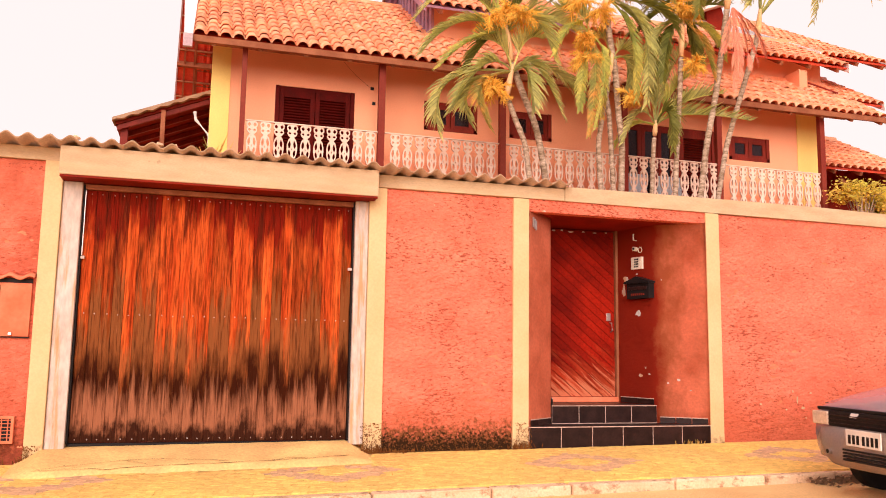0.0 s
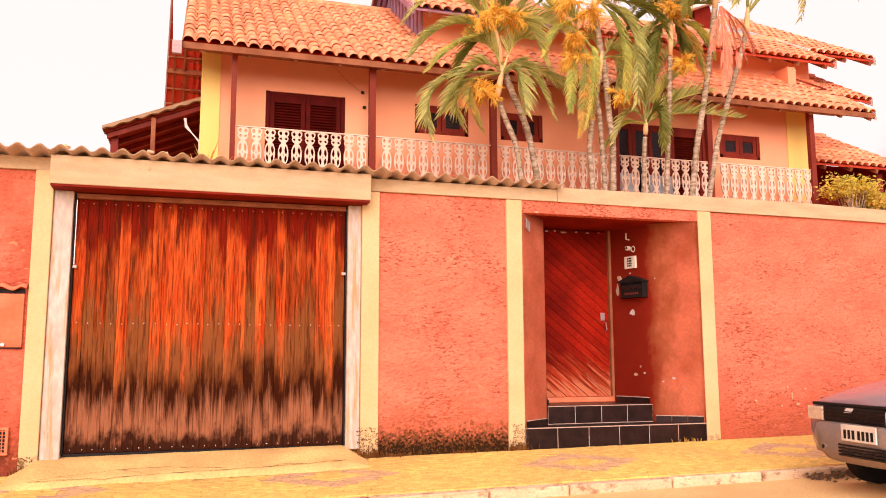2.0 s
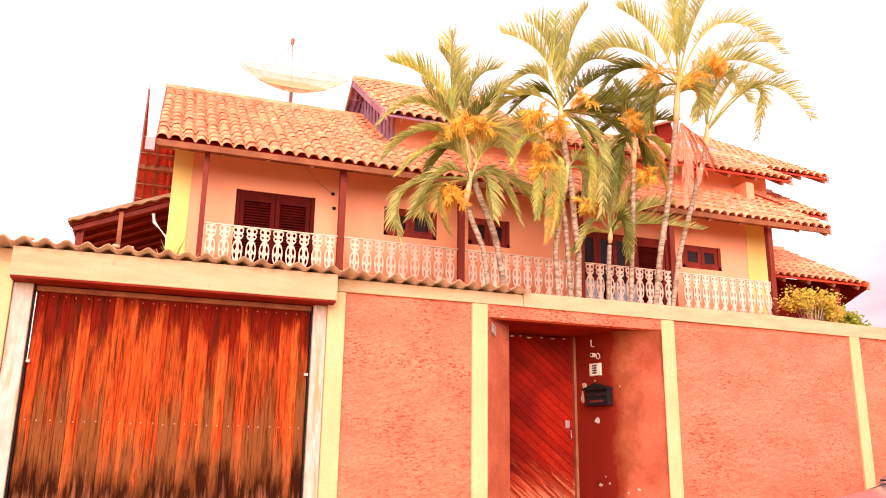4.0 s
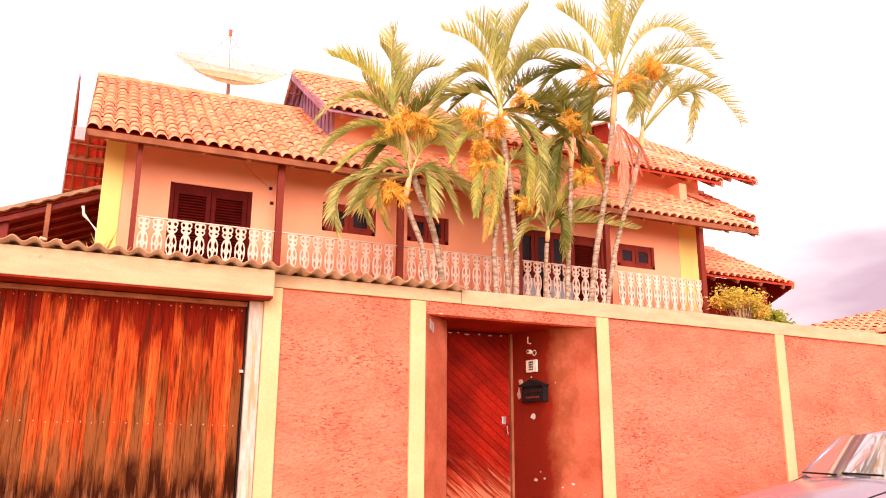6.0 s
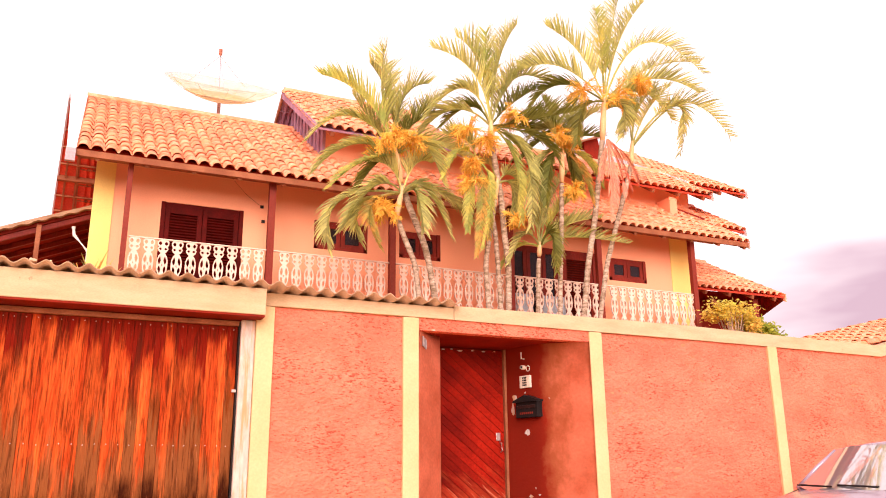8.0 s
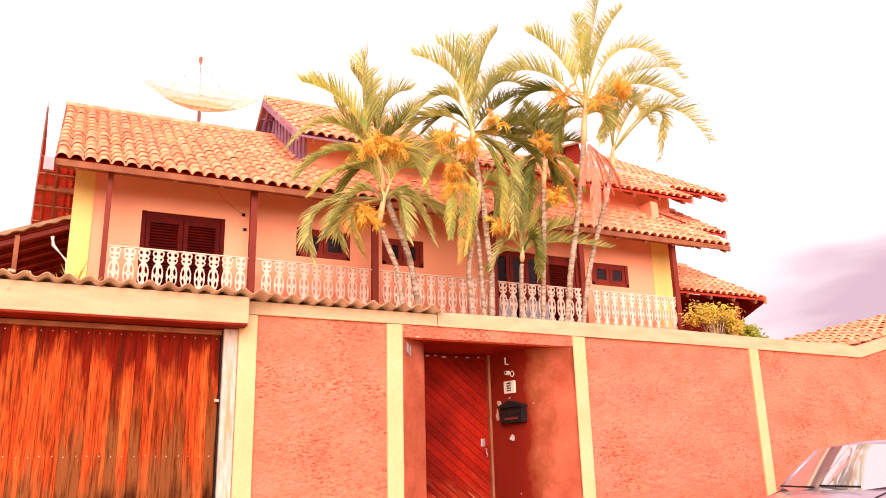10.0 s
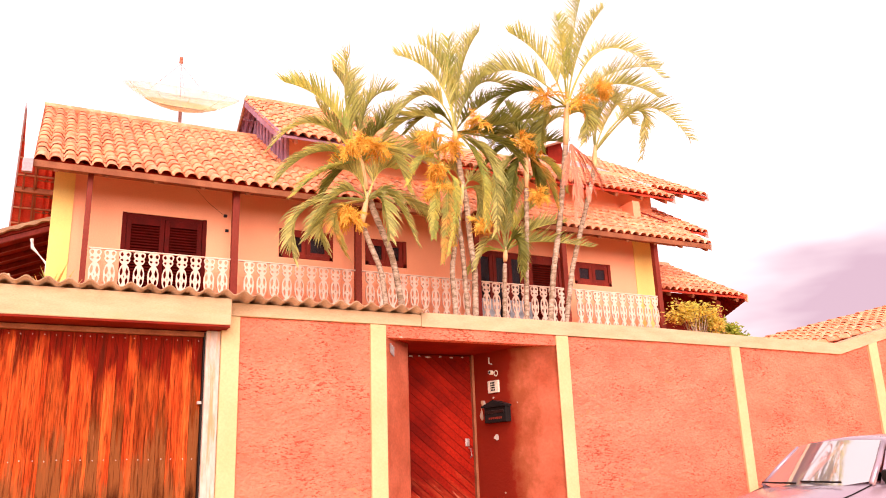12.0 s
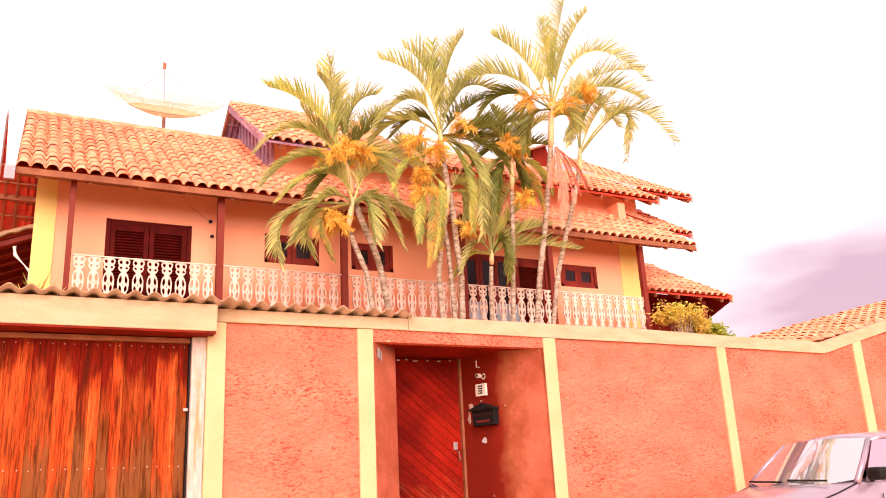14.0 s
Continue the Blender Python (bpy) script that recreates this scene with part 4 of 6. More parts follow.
roof(house, 5.88, 11.31, 3.4, 6.43, 4.9, 7.40, seed=5)
roof(house, 11.25, 12.85, 4.0, 6.88, 7.6, 9.08, seed=6)
roof(house, 11.2, 12.70, 4.0, 6.02, 5.5, 6.98, seed=7)
part("dormer_wall", box(9.05, 9.45, 5.0, 6.2, 6.9, 7.72, 0.01), M_GREYWALL, house, "grey rendered dormer wall")
part("dormer_soffit", prism([(9.45, 5.0, 7.25), (9.95, 5.0, 7.45), (9.80, 5.0, 8.05), (9.45, 5.0, 8.15)], 0.5), M_SOFFIT, house, "dark red dormer soffit")
part("dormer_roof", prism([(9.0, 4.8, 7.74), (9.05, 4.8, 7.80), (9.86, 4.8, 8.20), (9.90, 4.8, 8.10)], 1.6), M_WHITE, house)
part("roof_drain_pipe", tube([(10.40, 3.6, 6.05), (10.46, 3.62, 6.15), (11.0, 3.3, 5.86)], 0.016, 6), M_REDWOOD, house)

# windows and balcony door of the house


def shutter_window(x0, x1, z0, z1, slats=True, leaves=2, name="window"):
    x0, x1, z0, z1 = wx(x0), wx(x1), z0 if z0 < FZ + 0.1 else wz(z0), wz(z1)
    wood = M_SHUTTER if slats and leaves == 2 else M_REDWOOD
    w = part(name, box(x0, x1, WY + 0.02, WY + 0.06, z1 - 0.06, z1, 0.004), wood, house, "dark red timber window")
    for a, b, c0, c1 in ((x0, x0 + 0.06, z0, z1), (x1 - 0.06, x1, z0, z1), (x0, x1, z0, z0 + 0.06)):
        part("frame", box(a, b, WY - 0.01, WY + 0.08, c0, c1, 0.004), wood, w)
    lw = (x1 - x0 - 0.12) / leaves
    for i in range(leaves):
        a = x0 + 0.06 + i * lw
        part("leaf_frame", box(a + 0.004, a + 0.07, WY + 0.01, WY + 0.05, z0 + 0.06, z1 - 0.06, 0.003), wood, w)
        part("leaf_frame", box(a + lw - 0.07, a + lw - 0.004, WY + 0.01, WY + 0.05, z0 + 0.06, z1 - 0.06, 0.003), wood, w)
        if slats:
            z = z0 + 0.10
            while z < z1 - 0.1:
                bm = box(a + 0.07, a + lw - 0.07, -0.018, 0.018, -0.004, 0.004)
                bmesh.ops.transform(bm, matrix=Matrix.Translation((0, WY + 0.035, z)) @ Matrix.Rotation(radians(40), 4, "X"), verts=bm.verts)
                part("slat", bm, M_SHUTTER, w)
                z += 0.042
            part("leaf_frame", box(a + 0.07, a + lw - 0.07, WY + 0.01, WY + 0.05, z1 - 0.16, z1 - 0.06, 0.003), wood, w)
            part("leaf_back", box(a + 0.07, a + lw - 0.07, WY + 0.056, WY + 0.062, z0 + 0.06, z1 - 0.06), wood, w)
        else:
            part("pane", box(a + 0.07, a + lw - 0.07, WY + 0.03, WY + 0.034, z0 + 0.10, z1 - 0.10), M_PANE, w, "dim window glass")
            part("leaf_frame", box(a + 0.07, a + lw - 0.07, WY + 0.01, WY + 0.05, z0 + 0.06, z0 + 0.11, 0.003), wood, w)
            part("leaf_frame", box(a + 0.07, a + lw - 0.07, WY + 0.01, WY + 0.05, z1 - 0.11, z1 - 0.06, 0.003), wood, w)
    return w


shutter_window(0.96, 2.19, FZ + 0.02, 5.08, True)
shutter_window(3.33, 4.24, 4.6, 5.08, False)
shutter_window(4.81, 5.57, 4.6, 5.07, False)
shutter_window(9.07, 9.94, 4.6, 5.04, False)
bd = shutter_window(6.9, 8.0, FZ + 0.02, 5.08, False, 3, "balcony_door")
shutter_window(8.0, 8.77, FZ + 0.02, 5.08, True, 1, "balcony_door")
part("curtain", box(wx(6.98), wx(7.9), WY + 0.12, WY + 0.14, FZ, 4.7), M_CURTAIN, bd)
for x in (2.44, 2.47):
    part("wall_switch", box(wx(x), wx(x + 0.05), WY - 0.03, WY, wz(5.16 - (x - 2.44) * 8), wz(5.20 - (x - 2.44) * 8)), M_BLACK, house)

part("wall_cable", tube([(wx(1.95), WY - 0.015, wz(5.62)), (wx(2.2), WY - 0.02, wz(5.36)), (wx(2.42), WY - 0.02, wz(5.2))], 0.0025, 5), M_RAFTER, house)
# lean-to roof at the side
leanto = thing("side_canopy", "timber canopy with pale corrugated edge at the house's side", "canopy")
part("canopy_deck", prism([(-1.26, 3.6, 4.15), (0.06, 3.6, 4.70), (0.06, 9.0, 4.70), (-1.26, 9.0, 4.15)], Vector((0, 0, 0.05))), M_SOFFIT, leanto)
bm = bmesh.new()
prev = None
for i in range(49):
    s = i / 48
    x, z = -1.30 + 1.36 * s, 4.20 + 0.56 * s
    w = 0.012 * math.sin(s * 44)
    r = [bm.verts.new(q) for q in ((x, 3.50, z - 0.02 + w), (x, 3.9, z + w), (x, 3.9, z + 0.03), (x, 3.50, z + 0.03))]
    if prev:
        for k in range(4):
            bm.faces.new((prev[k], prev[(k + 1) % 4], r[(k + 1) % 4], r[k]))
    prev = r
part("sheet_edge", bm, M_FIBRE, leanto, "weathered wavy sheet edge")
for k in range(9):
    y = 3.62 + 0.5 * k
    part("rafter", prism([(-1.24, y, 4.08), (0.06, y, 4.62), (0.06, y, 4.69), (-1.24, y, 4.15)], 0.05), M_REDWOOD, leanto)
part("strut", box(-0.66, -0.60, 3.58, 3.64, 3.9, 4.42), M_RAFTER, leanto)
part("canopy_post", box(-1.2, -1.1, 3.7, 3.8, 0, 4.2), M_REDWOOD, leanto)
part("drain_pipe", tube([(-0.20, 3.5, 4.42), (-0.18, 3.5, 4.3), (0.02, 3.5, 4.08), (0.03, 3.5, 3.4)], 0.025, 6), M_WHITE, leanto)

# rear verandah at the far side
ver = thing("verandah", "open verandah with clay tile roof and timber post behind the house", "verandah")
roof(ver, 10.6, 13.58, 4.0, 4.68, 6.25, 5.92, rear=(8.4, 4.7), seed=9, edge=M_CLAY, purlins=False)
part("verandah_post", box(12.98, 13.12, 4.25, 4.39, 0, 4.62, 0.008), M_POST, ver)
part("brace", tube([(12.7, 4.32, 4.0), (11.9, 4.32, 4.55)], 0.035, 4), M_RAFTER, ver)
for k in range(5):
    y = 6.4 + 0.42 * k
    part("batten", box(12.4, 13.55, y, y + 0.05, 5.78 - (y - 6.25) * 0.567, 5.83 - (y - 6.25) * 0.567), M_RAFTER, ver)
# dark sheet added to stand in for the verandah's shaded interior
part("verandah_dark_backing", box(10.6, 13.62, 5.3, 5.45, 0, 5.0), M_SOFFIT, ver)
part("side_soffit", prism([(13.56, 4.0, 4.60), (13.62, 4.0, 4.60), (13.80, 5.3, 4.25), (13.35, 5.3, 5.1)], Vector((0, 0, 0.05))), M_SOFFIT, ver)

# neighbour's roof beyond the wall's rise
nb = thing("neighbour_house", "neighbouring low house with an orange clay tile roof", "house")
acr = Vector((1, 0, 0.225)).normalized()
upv = Vector((0, 1, 0.17)).normalized()
part("neighbour_wall", prism([(11.15, 0.3, -0.2), (19, 0.3, -0.2), (19, 0.3, 4.5), (11.15, 0.3, 2.78)], 1.5), M_PLASTER, nb)
nroof = part("roof", prism([(11.0, 0.1, 2.80), (19.0, 0.1, 4.60), (19.0, 1.9, 4.90), (11.0, 1.9, 3.10)], Vector((0, 0, 0.03))), M_CLAYBACK, nb)
# these tiles run up along the wall's slope
tiled_slope(nroof, Vector((11.02, 1.85, 2.86 + 0.30)), -upv, acr, 9, 22, 0, 10)

# satellite dish behind the ridge
dish = thing("satellite_dish", "large yellowed mesh satellite dish on a pole", "satellite dish")
bm = bmesh.new()
R, DEP = 1.15, 0.40
rings = []
for i in range(9):
    r = R * i / 8
    rings.append([bm.verts.new((r * math.cos(k * math.tau / 32), r * math.sin(k * math.tau / 32), DEP * (r / R) ** 2)) for k in range(32)] if i else [bm.verts.new((0, 0, 0))])
for k in range(32):
    bm.faces.new((rings[0][0], rings[1][k], rings[1][(k + 1) % 32]))
for a, b in zip(rings[1:], rings[2:]):
    for k in range(32):
        bm.faces.new((a[k], b[k], b[(k + 1) % 32], a[(k + 1) % 32]))
bmesh.ops.solidify(bm, geom=bm.faces[:], thickness=0.015)
DM = Matrix.Translation((2.2, 7.6, 8.62)) @ pose(0, 0, 0, 31, -0.5, 0)
bmesh.ops.transform(bm, matrix=DM, verts=bm.verts)
part("bowl", bm, M_DISH, dish, smooth=True)
# added inner bowl whose tint stands in for the shaded underside
bm = bmesh.new()
core = [[bm.verts.new(DM @ Vector((r * math.cos(k * math.tau / 24), r * math.sin(k * math.tau / 24), DEP * (r / R) ** 2 - 0.022))) for k in range(24)] for r in (0.04, 0.25, 0.5, 0.72)]
for a, b in zip(core, core[1:]):
    for k in range(24):
        bm.faces.new((a[k], b[k], b[(k + 1) % 24], a[(k + 1) % 24]))
bmesh.ops.solidify(bm, geom=bm.faces[:], thickness=0.006)
part("centre_panel", bm, M_DISHCORE, dish, "centre panels added and tinted as the bowl's shaded underside", smooth=True)
for k in range(12):
    a = k * math.tau / 12
    pts = [DM @ Vector((R * s * math.cos(a), R * s * math.sin(a), DEP * s * s - 0.02)) for s in (0.1, 0.4, 0.7, 1.0)]
    part("rib", tube(pts, 0.006, 5), M_DISH, dish)
part("pole", tube([(2.2, 7.6, 6.3), (2.2, 7.6, 8.62)], 0.035, 8), M_MAUVEPALE, dish)
part("feed_rod", tube([DM @ Vector((0, 0, 0)), DM @ Vector((-0.10, 0, 0.96))], 0.006, 6), M_MAUVEPALE, dish)
part("feed_horn", tube([DM @ Vector((-0.10, 0, 0.94)), DM @ Vector((-0.105, 0, 1.07))], 0.035, 8), M_LEAFRED, dish)
for a in (0.5, 2.6, 4.7):
    part("stay", tube([DM @ Vector((R * .7 * math.cos(a), R * .7 * math.sin(a), DEP * .5)), DM @ Vector((-0.10, 0, 0.93))], 0.003, 4), M_STEEL, dish)

# ---------------------------------------------------------------- balcony railing
rail = thing("balcony_railing", "white fretwork balustrade of cut-out flat boards", "railing")


def baluster_mesh():
    """A flat cut-out board with scrolls: outline and holes, pushed to its thickness."""
    half = [(0.044, 0.0), (0.060, 0.05), (0.066, 0.12), (0.056, 0.18), (0.036, 0.225), (0.050, 0.26), (0.064, 0.31), (0.068, 0.38), (0.062, 0.45), (0.046, 0.50), (0.032, 0.535), (0.046, 0.565), (0.062, 0.61), (0.069, 0.68), (0.066, 0.75), (0.050, 0.81), (0.032, 0.845), (0.052, 0.87), (0.068, 0.905), (0.056, 0.935), (0.070, 0.965), (0.072, 1.0), (0.050, 1.03)]
    cu = bpy.data.curves.new("fret", "CURVE")
    cu.dimensions, cu.fill_mode, cu.extrude = "2D", "BOTH", 0.012

    def loop(pts):
        s = cu.splines.new("POLY")
        s.points.add(len(pts) - 1)
        for p, q in zip(s.points, pts):
            p.co = (q[0], q[1], 0, 1)
        s.use_cyclic_u = True

    def oval(cx, cz, rx, rz, n=10):
        loop([(cx + rx * math.cos(k * math.tau / n), cz + rz * math.sin(k * math.tau / n)) for k in range(n)])

    def width(z):
        for (a0, b0), (a1, b1) in zip(half, half[1:]):
            if b0 <= z <= b1:
                return a0 + (a1 - a0) * (z - b0) / (b1 - b0)
        return half[-1][0]

    half = [((a if a > 0.04 else a * 0.72) * 1.04, b) for a, b in half]
    loop([(a, b) for a, b in half] + [(-a, b) for a, b in reversed(half)])
    # two scroll openings a side in every bulb, parted by a slim spine
    for z0, z1 in ((0.025, 0.095), (0.11, 0.19), (0.262, 0.365), (0.385, 0.495), (0.568, 0.665), (0.69, 0.80), (0.885, 0.922), (0.952, 1.008)):
        rim, spine = [], []
        for k in range(5):
            z = z0 + (z1 - z0) * k / 4
            bow = math.sin(math.pi * k / 4)
            mid = (width(z) + 0.006) / 2
            rim.append((mid + max(0.003, (width(z) - 0.013 - mid) * (0.25 + 0.75 * bow)), z))
            spine.append((mid - max(0.003, (mid - 0.014) * (0.2 + 0.75 * bow)), z))
        ring = rim + spine[::-1]
        loop(ring)
        loop([(-a, b) for a, b in ring])
    for cz, rz in ((0.10, 0.014), (0.375, 0.016), (0.68, 0.018)):
        oval(0, cz, 0.006, rz, 8)
    tmp = bpy.data.objects.new("fret", cu)
    scene.collection.objects.link(tmp)
    me = bpy.data.meshes.new_from_object(tmp.evaluated_get(bpy.context.evaluated_depsgraph_get()))
    bpy.data.objects.remove(tmp)
    me.materials.clear()
    me.materials.append(M_BALUSTER)
    return me


bal = baluster_mesh()
x = 0.938 - 0.183 * 2
while x < 9.97:
    if min(abs(x - q) for q in (2.37, 4.225, 6.27, 7.99)) > 0.085:
        b = new("baluster", bal)
        b.matrix_world = pose(x, 2.695, 3.105, 90)
        b.parent = rail
    x += 0.183
part("top_rail", box(0.49, 9.98, 2.675, 2.715, 4.132, 4.150, 0.004), M_BALUSTER, rail)
part("bottom_rail", box(0.49, 9.98, 2.675, 2.715, 3.07, 3.11, 0.004), M_BALUSTER, rail)

# things on the balcony
cloth = bmesh.new()
prev = None
for i in range(9):
    s = i / 8
    r = [cloth.verts.new((8.06 + 0.14 * s + 0.02 * math.sin(k * 2 + s * 9), 3.45 + 0.03 * math.sin(s * 14), 4.75 - 0.75 * k / 5 - (0.05 * abs(s - .5)))) for k in range(6)]
    if prev:
        for k in range(5):
            cloth.faces.new((prev[k], prev[k + 1], r[k + 1], r[k]))
    prev = r
bmesh.ops.solidify(cloth, geom=cloth.faces[:], thickness=0.006)
tagged(mesh_object("hanging_shirt", cloth, M_SHIRT, True), "white shirt hung up on the balcony", "shirt")
for x0, x1 in ((6.45, 6.86), (7.05, 7.5)):
    ch = thing("balcony_chair", "pale blue-grey covered chair behind the railing", "chair", "balcony chairs")
    part("backrest", box(x0, x1, 3.0, 3.06, 3.35, 3.95, 0.03), M_SEAT, ch)
    part("seat", box(x0, x1, 3.0, 3.5, 3.30, 3.38, 0.03), M_SEAT, ch)
    for lx in (x0 + 0.03, x1 - 0.03):
        for ly in (3.04, 3.46):
            part("leg", tube([(lx, ly, FZ), (lx, ly, 3.31)], 0.015, 6), M_STEEL, ch)


# ---------------------------------------------------------------- small things on the street wall
def on_splay(y):
    """A point on the niche's far side wall."""
    return Vector((lerp_right(y), y, 0))


SD = Vector((0.175, -0.63, 0)).normalized()          # along the inner side wall towards the street
SN = Vector((-0.63, -0.175, 0)).normalized()         # out of that wall into the niche
OD = Vector((0.503, -0.35, 0)).normalized()          # the same for the outer flare
ON = Vector((-0.35, -0.503, 0)).normalized()


def splay_block(y0, y1, z0, z1, out, bevel=0.006):
    a, b = on_splay(y0), on_splay(y1)
    mid, w = (a + b) / 2, (a - b).length
    bm = box(-w / 2, w / 2, -0.01, out, z0, z1, bevel)
    m = Matrix((SD, SN, Vector((0, 0, 1)))).transposed().to_4x4()
    m.translation = mid
    bmesh.ops.transform(bm, matrix=m, verts=bm.verts)
    return bm, m, w


mail = thing("mailbox", "black metal wall mailbox with a gabled hood", "mailbox")
bm, mm, mw = splay_block(0.72, 0.36, 1.725, 1.93, 0.085)
part("box_body", bm, M_BLACK, mail)
bm = prism([(-mw / 2 - 0.02, -0.005, 1.915), (mw / 2 + 0.02, -0.005, 1.915), (mw / 2 + 0.02, -0.005, 1.935), (0, -0.005, 2.0), (-mw / 2 - 0.02, -0.005, 1.935)], 0.125)
bmesh.ops.transform(bm, matrix=mm, verts=bm.verts)
part("hood", bm, M_BLACK, mail)
bm = box(-mw / 2 + 0.03, mw / 2 - 0.03, 0.080, 0.094, 1.835, 1.875, 0.004)
bmesh.ops.transform(bm, matrix=mm, verts=bm.verts)
part("letter_flap", bm, M_BLACKTILE, mail, "glossy black letter flap")
for k in range(7):
    bm = box(-0.11 + k * 0.034, -0.092 + k * 0.034, 0.083, 0.09, 1.765, 1.79)
    bmesh.ops.transform(bm, matrix=mm, verts=bm.verts)
    part("embossed_bar", bm, M_POST, mail)

ic = thing("intercom", "ivory plastic intercom panel with dark keys", "intercom")
bm, im, iw = splay_block(0.70, 0.52, 2.10, 2.255, 0.025)
part("panel", bm, M_IVORY, ic)
for r in range(4):
    for q in range(3):
        bm = box(-0.036 + q * 0.026, -0.018 + q * 0.026, 0.024, 0.029, 2.125 + r * 0.03, 2.145 + r * 0.03)
        bmesh.ops.transform(bm, matrix=im, verts=bm.verts)
        part("key", bm, M_BLACK, ic)
eye = thing("door_camera", "small ivory round door sensor on the niche wall", "sensor")
p = on_splay(0.63)
part("lens_ring", tube([p + SN * -0.01 + Vector((0, 0, 2.36)), p + SN * 0.05 + Vector((0, 0, 2.36))], 0.028, 10), M_IVORY, eye)
part("lens", tube([p + SN * 0.05 + Vector((0, 0, 2.36)), p + SN * 0.056 + Vector((0, 0, 2.36))], 0.016, 10), M_BLACK, eye)
ring = thing("wire_ring", "pale loop of cable beside the door sensor", "cable")
q = on_splay(0.55)
part("loop", tube([q + SN * 0.02 + SD * 0.03 * math.cos(a / 10 * math.tau) + Vector((0, 0, 2.34 + 0.035 * math.sin(a / 10 * math.tau))) for a in range(11)], 0.006, 5), M_IVORY, ring)
part("bracket", tube([p + SN * 0.0 + Vector((0, 0, 2.47)), p + SN * 0.05 + Vector((0, 0, 2.47)), p + SN * 0.05 + Vector((0, 0, 2.55))], 0.009, 5), M_IVORY, ring)

# flaked paint patches on the plaster
random.seed(31)


def flake(centre, along, out, w, h, mat=None):
    n = 12
    pts = []
    for k in range(n):
        a = k / n * math.tau
        r = random.uniform(0.6, 1.15)
        pts.append(centre + along * (w * r * math.cos(a)) + Vector((0, 0, h * r * math.sin(a))) + out * 0.006)
    ob = mesh_object("paint_flake", prism([tuple(v) for v in pts], out * 0.003), mat or M_JAMB)
    tagged(ob, "bare pale patch where the salmon paint has flaked", "paint patch", "flaked paint patches")


for y, z, w, h in ((0.60, 1.55, 0.06, 0.04), (0.84, 1.84, 0.03, 0.09), (0.80, 1.99, 0.05, 0.035), (0.58, 0.78, 0.035, 0.022), (0.44, 0.80, 0.018, 0.012), (0.62, 2.04, 0.016, 0.012), (0.50, 0.88, 0.012, 0.012)):
    flake(on_splay(y) + Vector((0, 0, z)) + SN * 0.004, SD, SN, w, h)
for y, z, w, h in ((0.20, 0.74, 0.025, 0.015), (0.27, 0.70, 0.014, 0.01), (0.30, 1.95, 0.01, 0.012), (0.12, 0.62, 0.012, 0.008)):
    flake(on_splay(y) + Vector((0, 0, z)) + ON * 0.004, OD, ON, w, h)
for x, z, w, h in ((7.08, 0.52, 0.02, 0.09), (7.16, 0.42, 0.05, 0.03), (7.02, 0.62, 0.025, 0.03), (6.55, 0.47, 0.04, 0.025), (6.92, 0.40, 0.03, 0.02), (7.28, 0.60, 0.03, 0.02), (2.42, 2.62, 0.012, 0.012), (7.20, 0.30, 0.02, 0.02)):
    flake(Vector((x, -0.004, z)), Vector((1, 0, 0)), Vector((0, -1, 0)), w * 0.6, h * 0.6, M_CAP)
for x, z, w in ((4.28, 2.59, 0.03), (4.40, 2.60, 0.02), (4.52, 2.585, 0.045), (4.70, 2.595, 0.025), (4.86, 2.59, 0.03), (5.02, 2.60, 0.02)):
    flake(Vector((x, 0.978, z)), Vector((1, 0, 0)), Vector((0, -1, 0)), w, 0.010)
flake(Vector((3.72, 0.006, 2.64)), Vector((1, 0, 0)), Vector((0, -1, 0)), 0.03, 0.010)

# house number shown as plain bars
num = thing("house_number", "tarnished metal house number plate bars", "number sign")
lx = Vector((3.62, 0.065, 0))
LN, LD = Vector((0.35, -0.42, 0)).normalized(), Vector((0.42, 0.35, 0)).normalized()
for k in range(3):
    a = lx + LD * (0.035 * k - 0.02) + LN * 0.012
    part("bar", tube([a + Vector((0, 0, 2.46 - 0.015 * k)), a + Vector((0, 0, 2.57 - 0.015 * k))], 0.011, 5), M_STEEL, num)

# meter cupboard with its little tiled hood
meter = thing("meter_cupboard", "salmon meter cupboard with a wavy tiled hood in the wall", "meter cupboard")
part("cupboard_door", box(-1.90, -1.515, -0.012, 0.03, 1.10, 1.60, 0.004), M_PLASTER, meter)
part("door_gap", box(-1.905, -1.51, -0.004, 0.02, 1.088, 1.098), M_BLACK, meter)
part("door_gap", box(-1.784, -1.780, -0.0145, 0.02, 1.10, 1.58), M_BLACK, meter)
part("knob", tube([(-1.67, -0.01, 1.125), (-1.67, -0.035, 1.125)], 0.016, 8), M_STEEL, meter)
bm = bmesh.new()
prev = None
for i in range(31):
    x = -1.98 + 0.49 * i / 30
    w = 0.018 * math.cos((x + 1.70) / 0.17 * math.tau) + 0.006 * noise.noise((x * 20, 0, 0))
    r = [bm.verts.new(v) for v in ((x, -0.075, 1.640 + w), (x, 0.03, 1.68 + w), (x, 0.03, 1.70 + w), (x, -0.075, 1.662 + w))]
    if prev:
        for k in range(4):
            bm.faces.new((prev[k], prev[(k + 1) % 4], r[(k + 1) % 4], r[k]))
    prev = r
bmesh.ops.recalc_face_normals(bm, faces=bm.faces)
part("hood", bm, M_PLASTER, meter, smooth=True)
# black strip in place of the shade under the hood
part("painted_hood_shade", box(-1.9, -1.515, -0.008, 0.02, 1.60, 1.645), M_BLACK, meter)

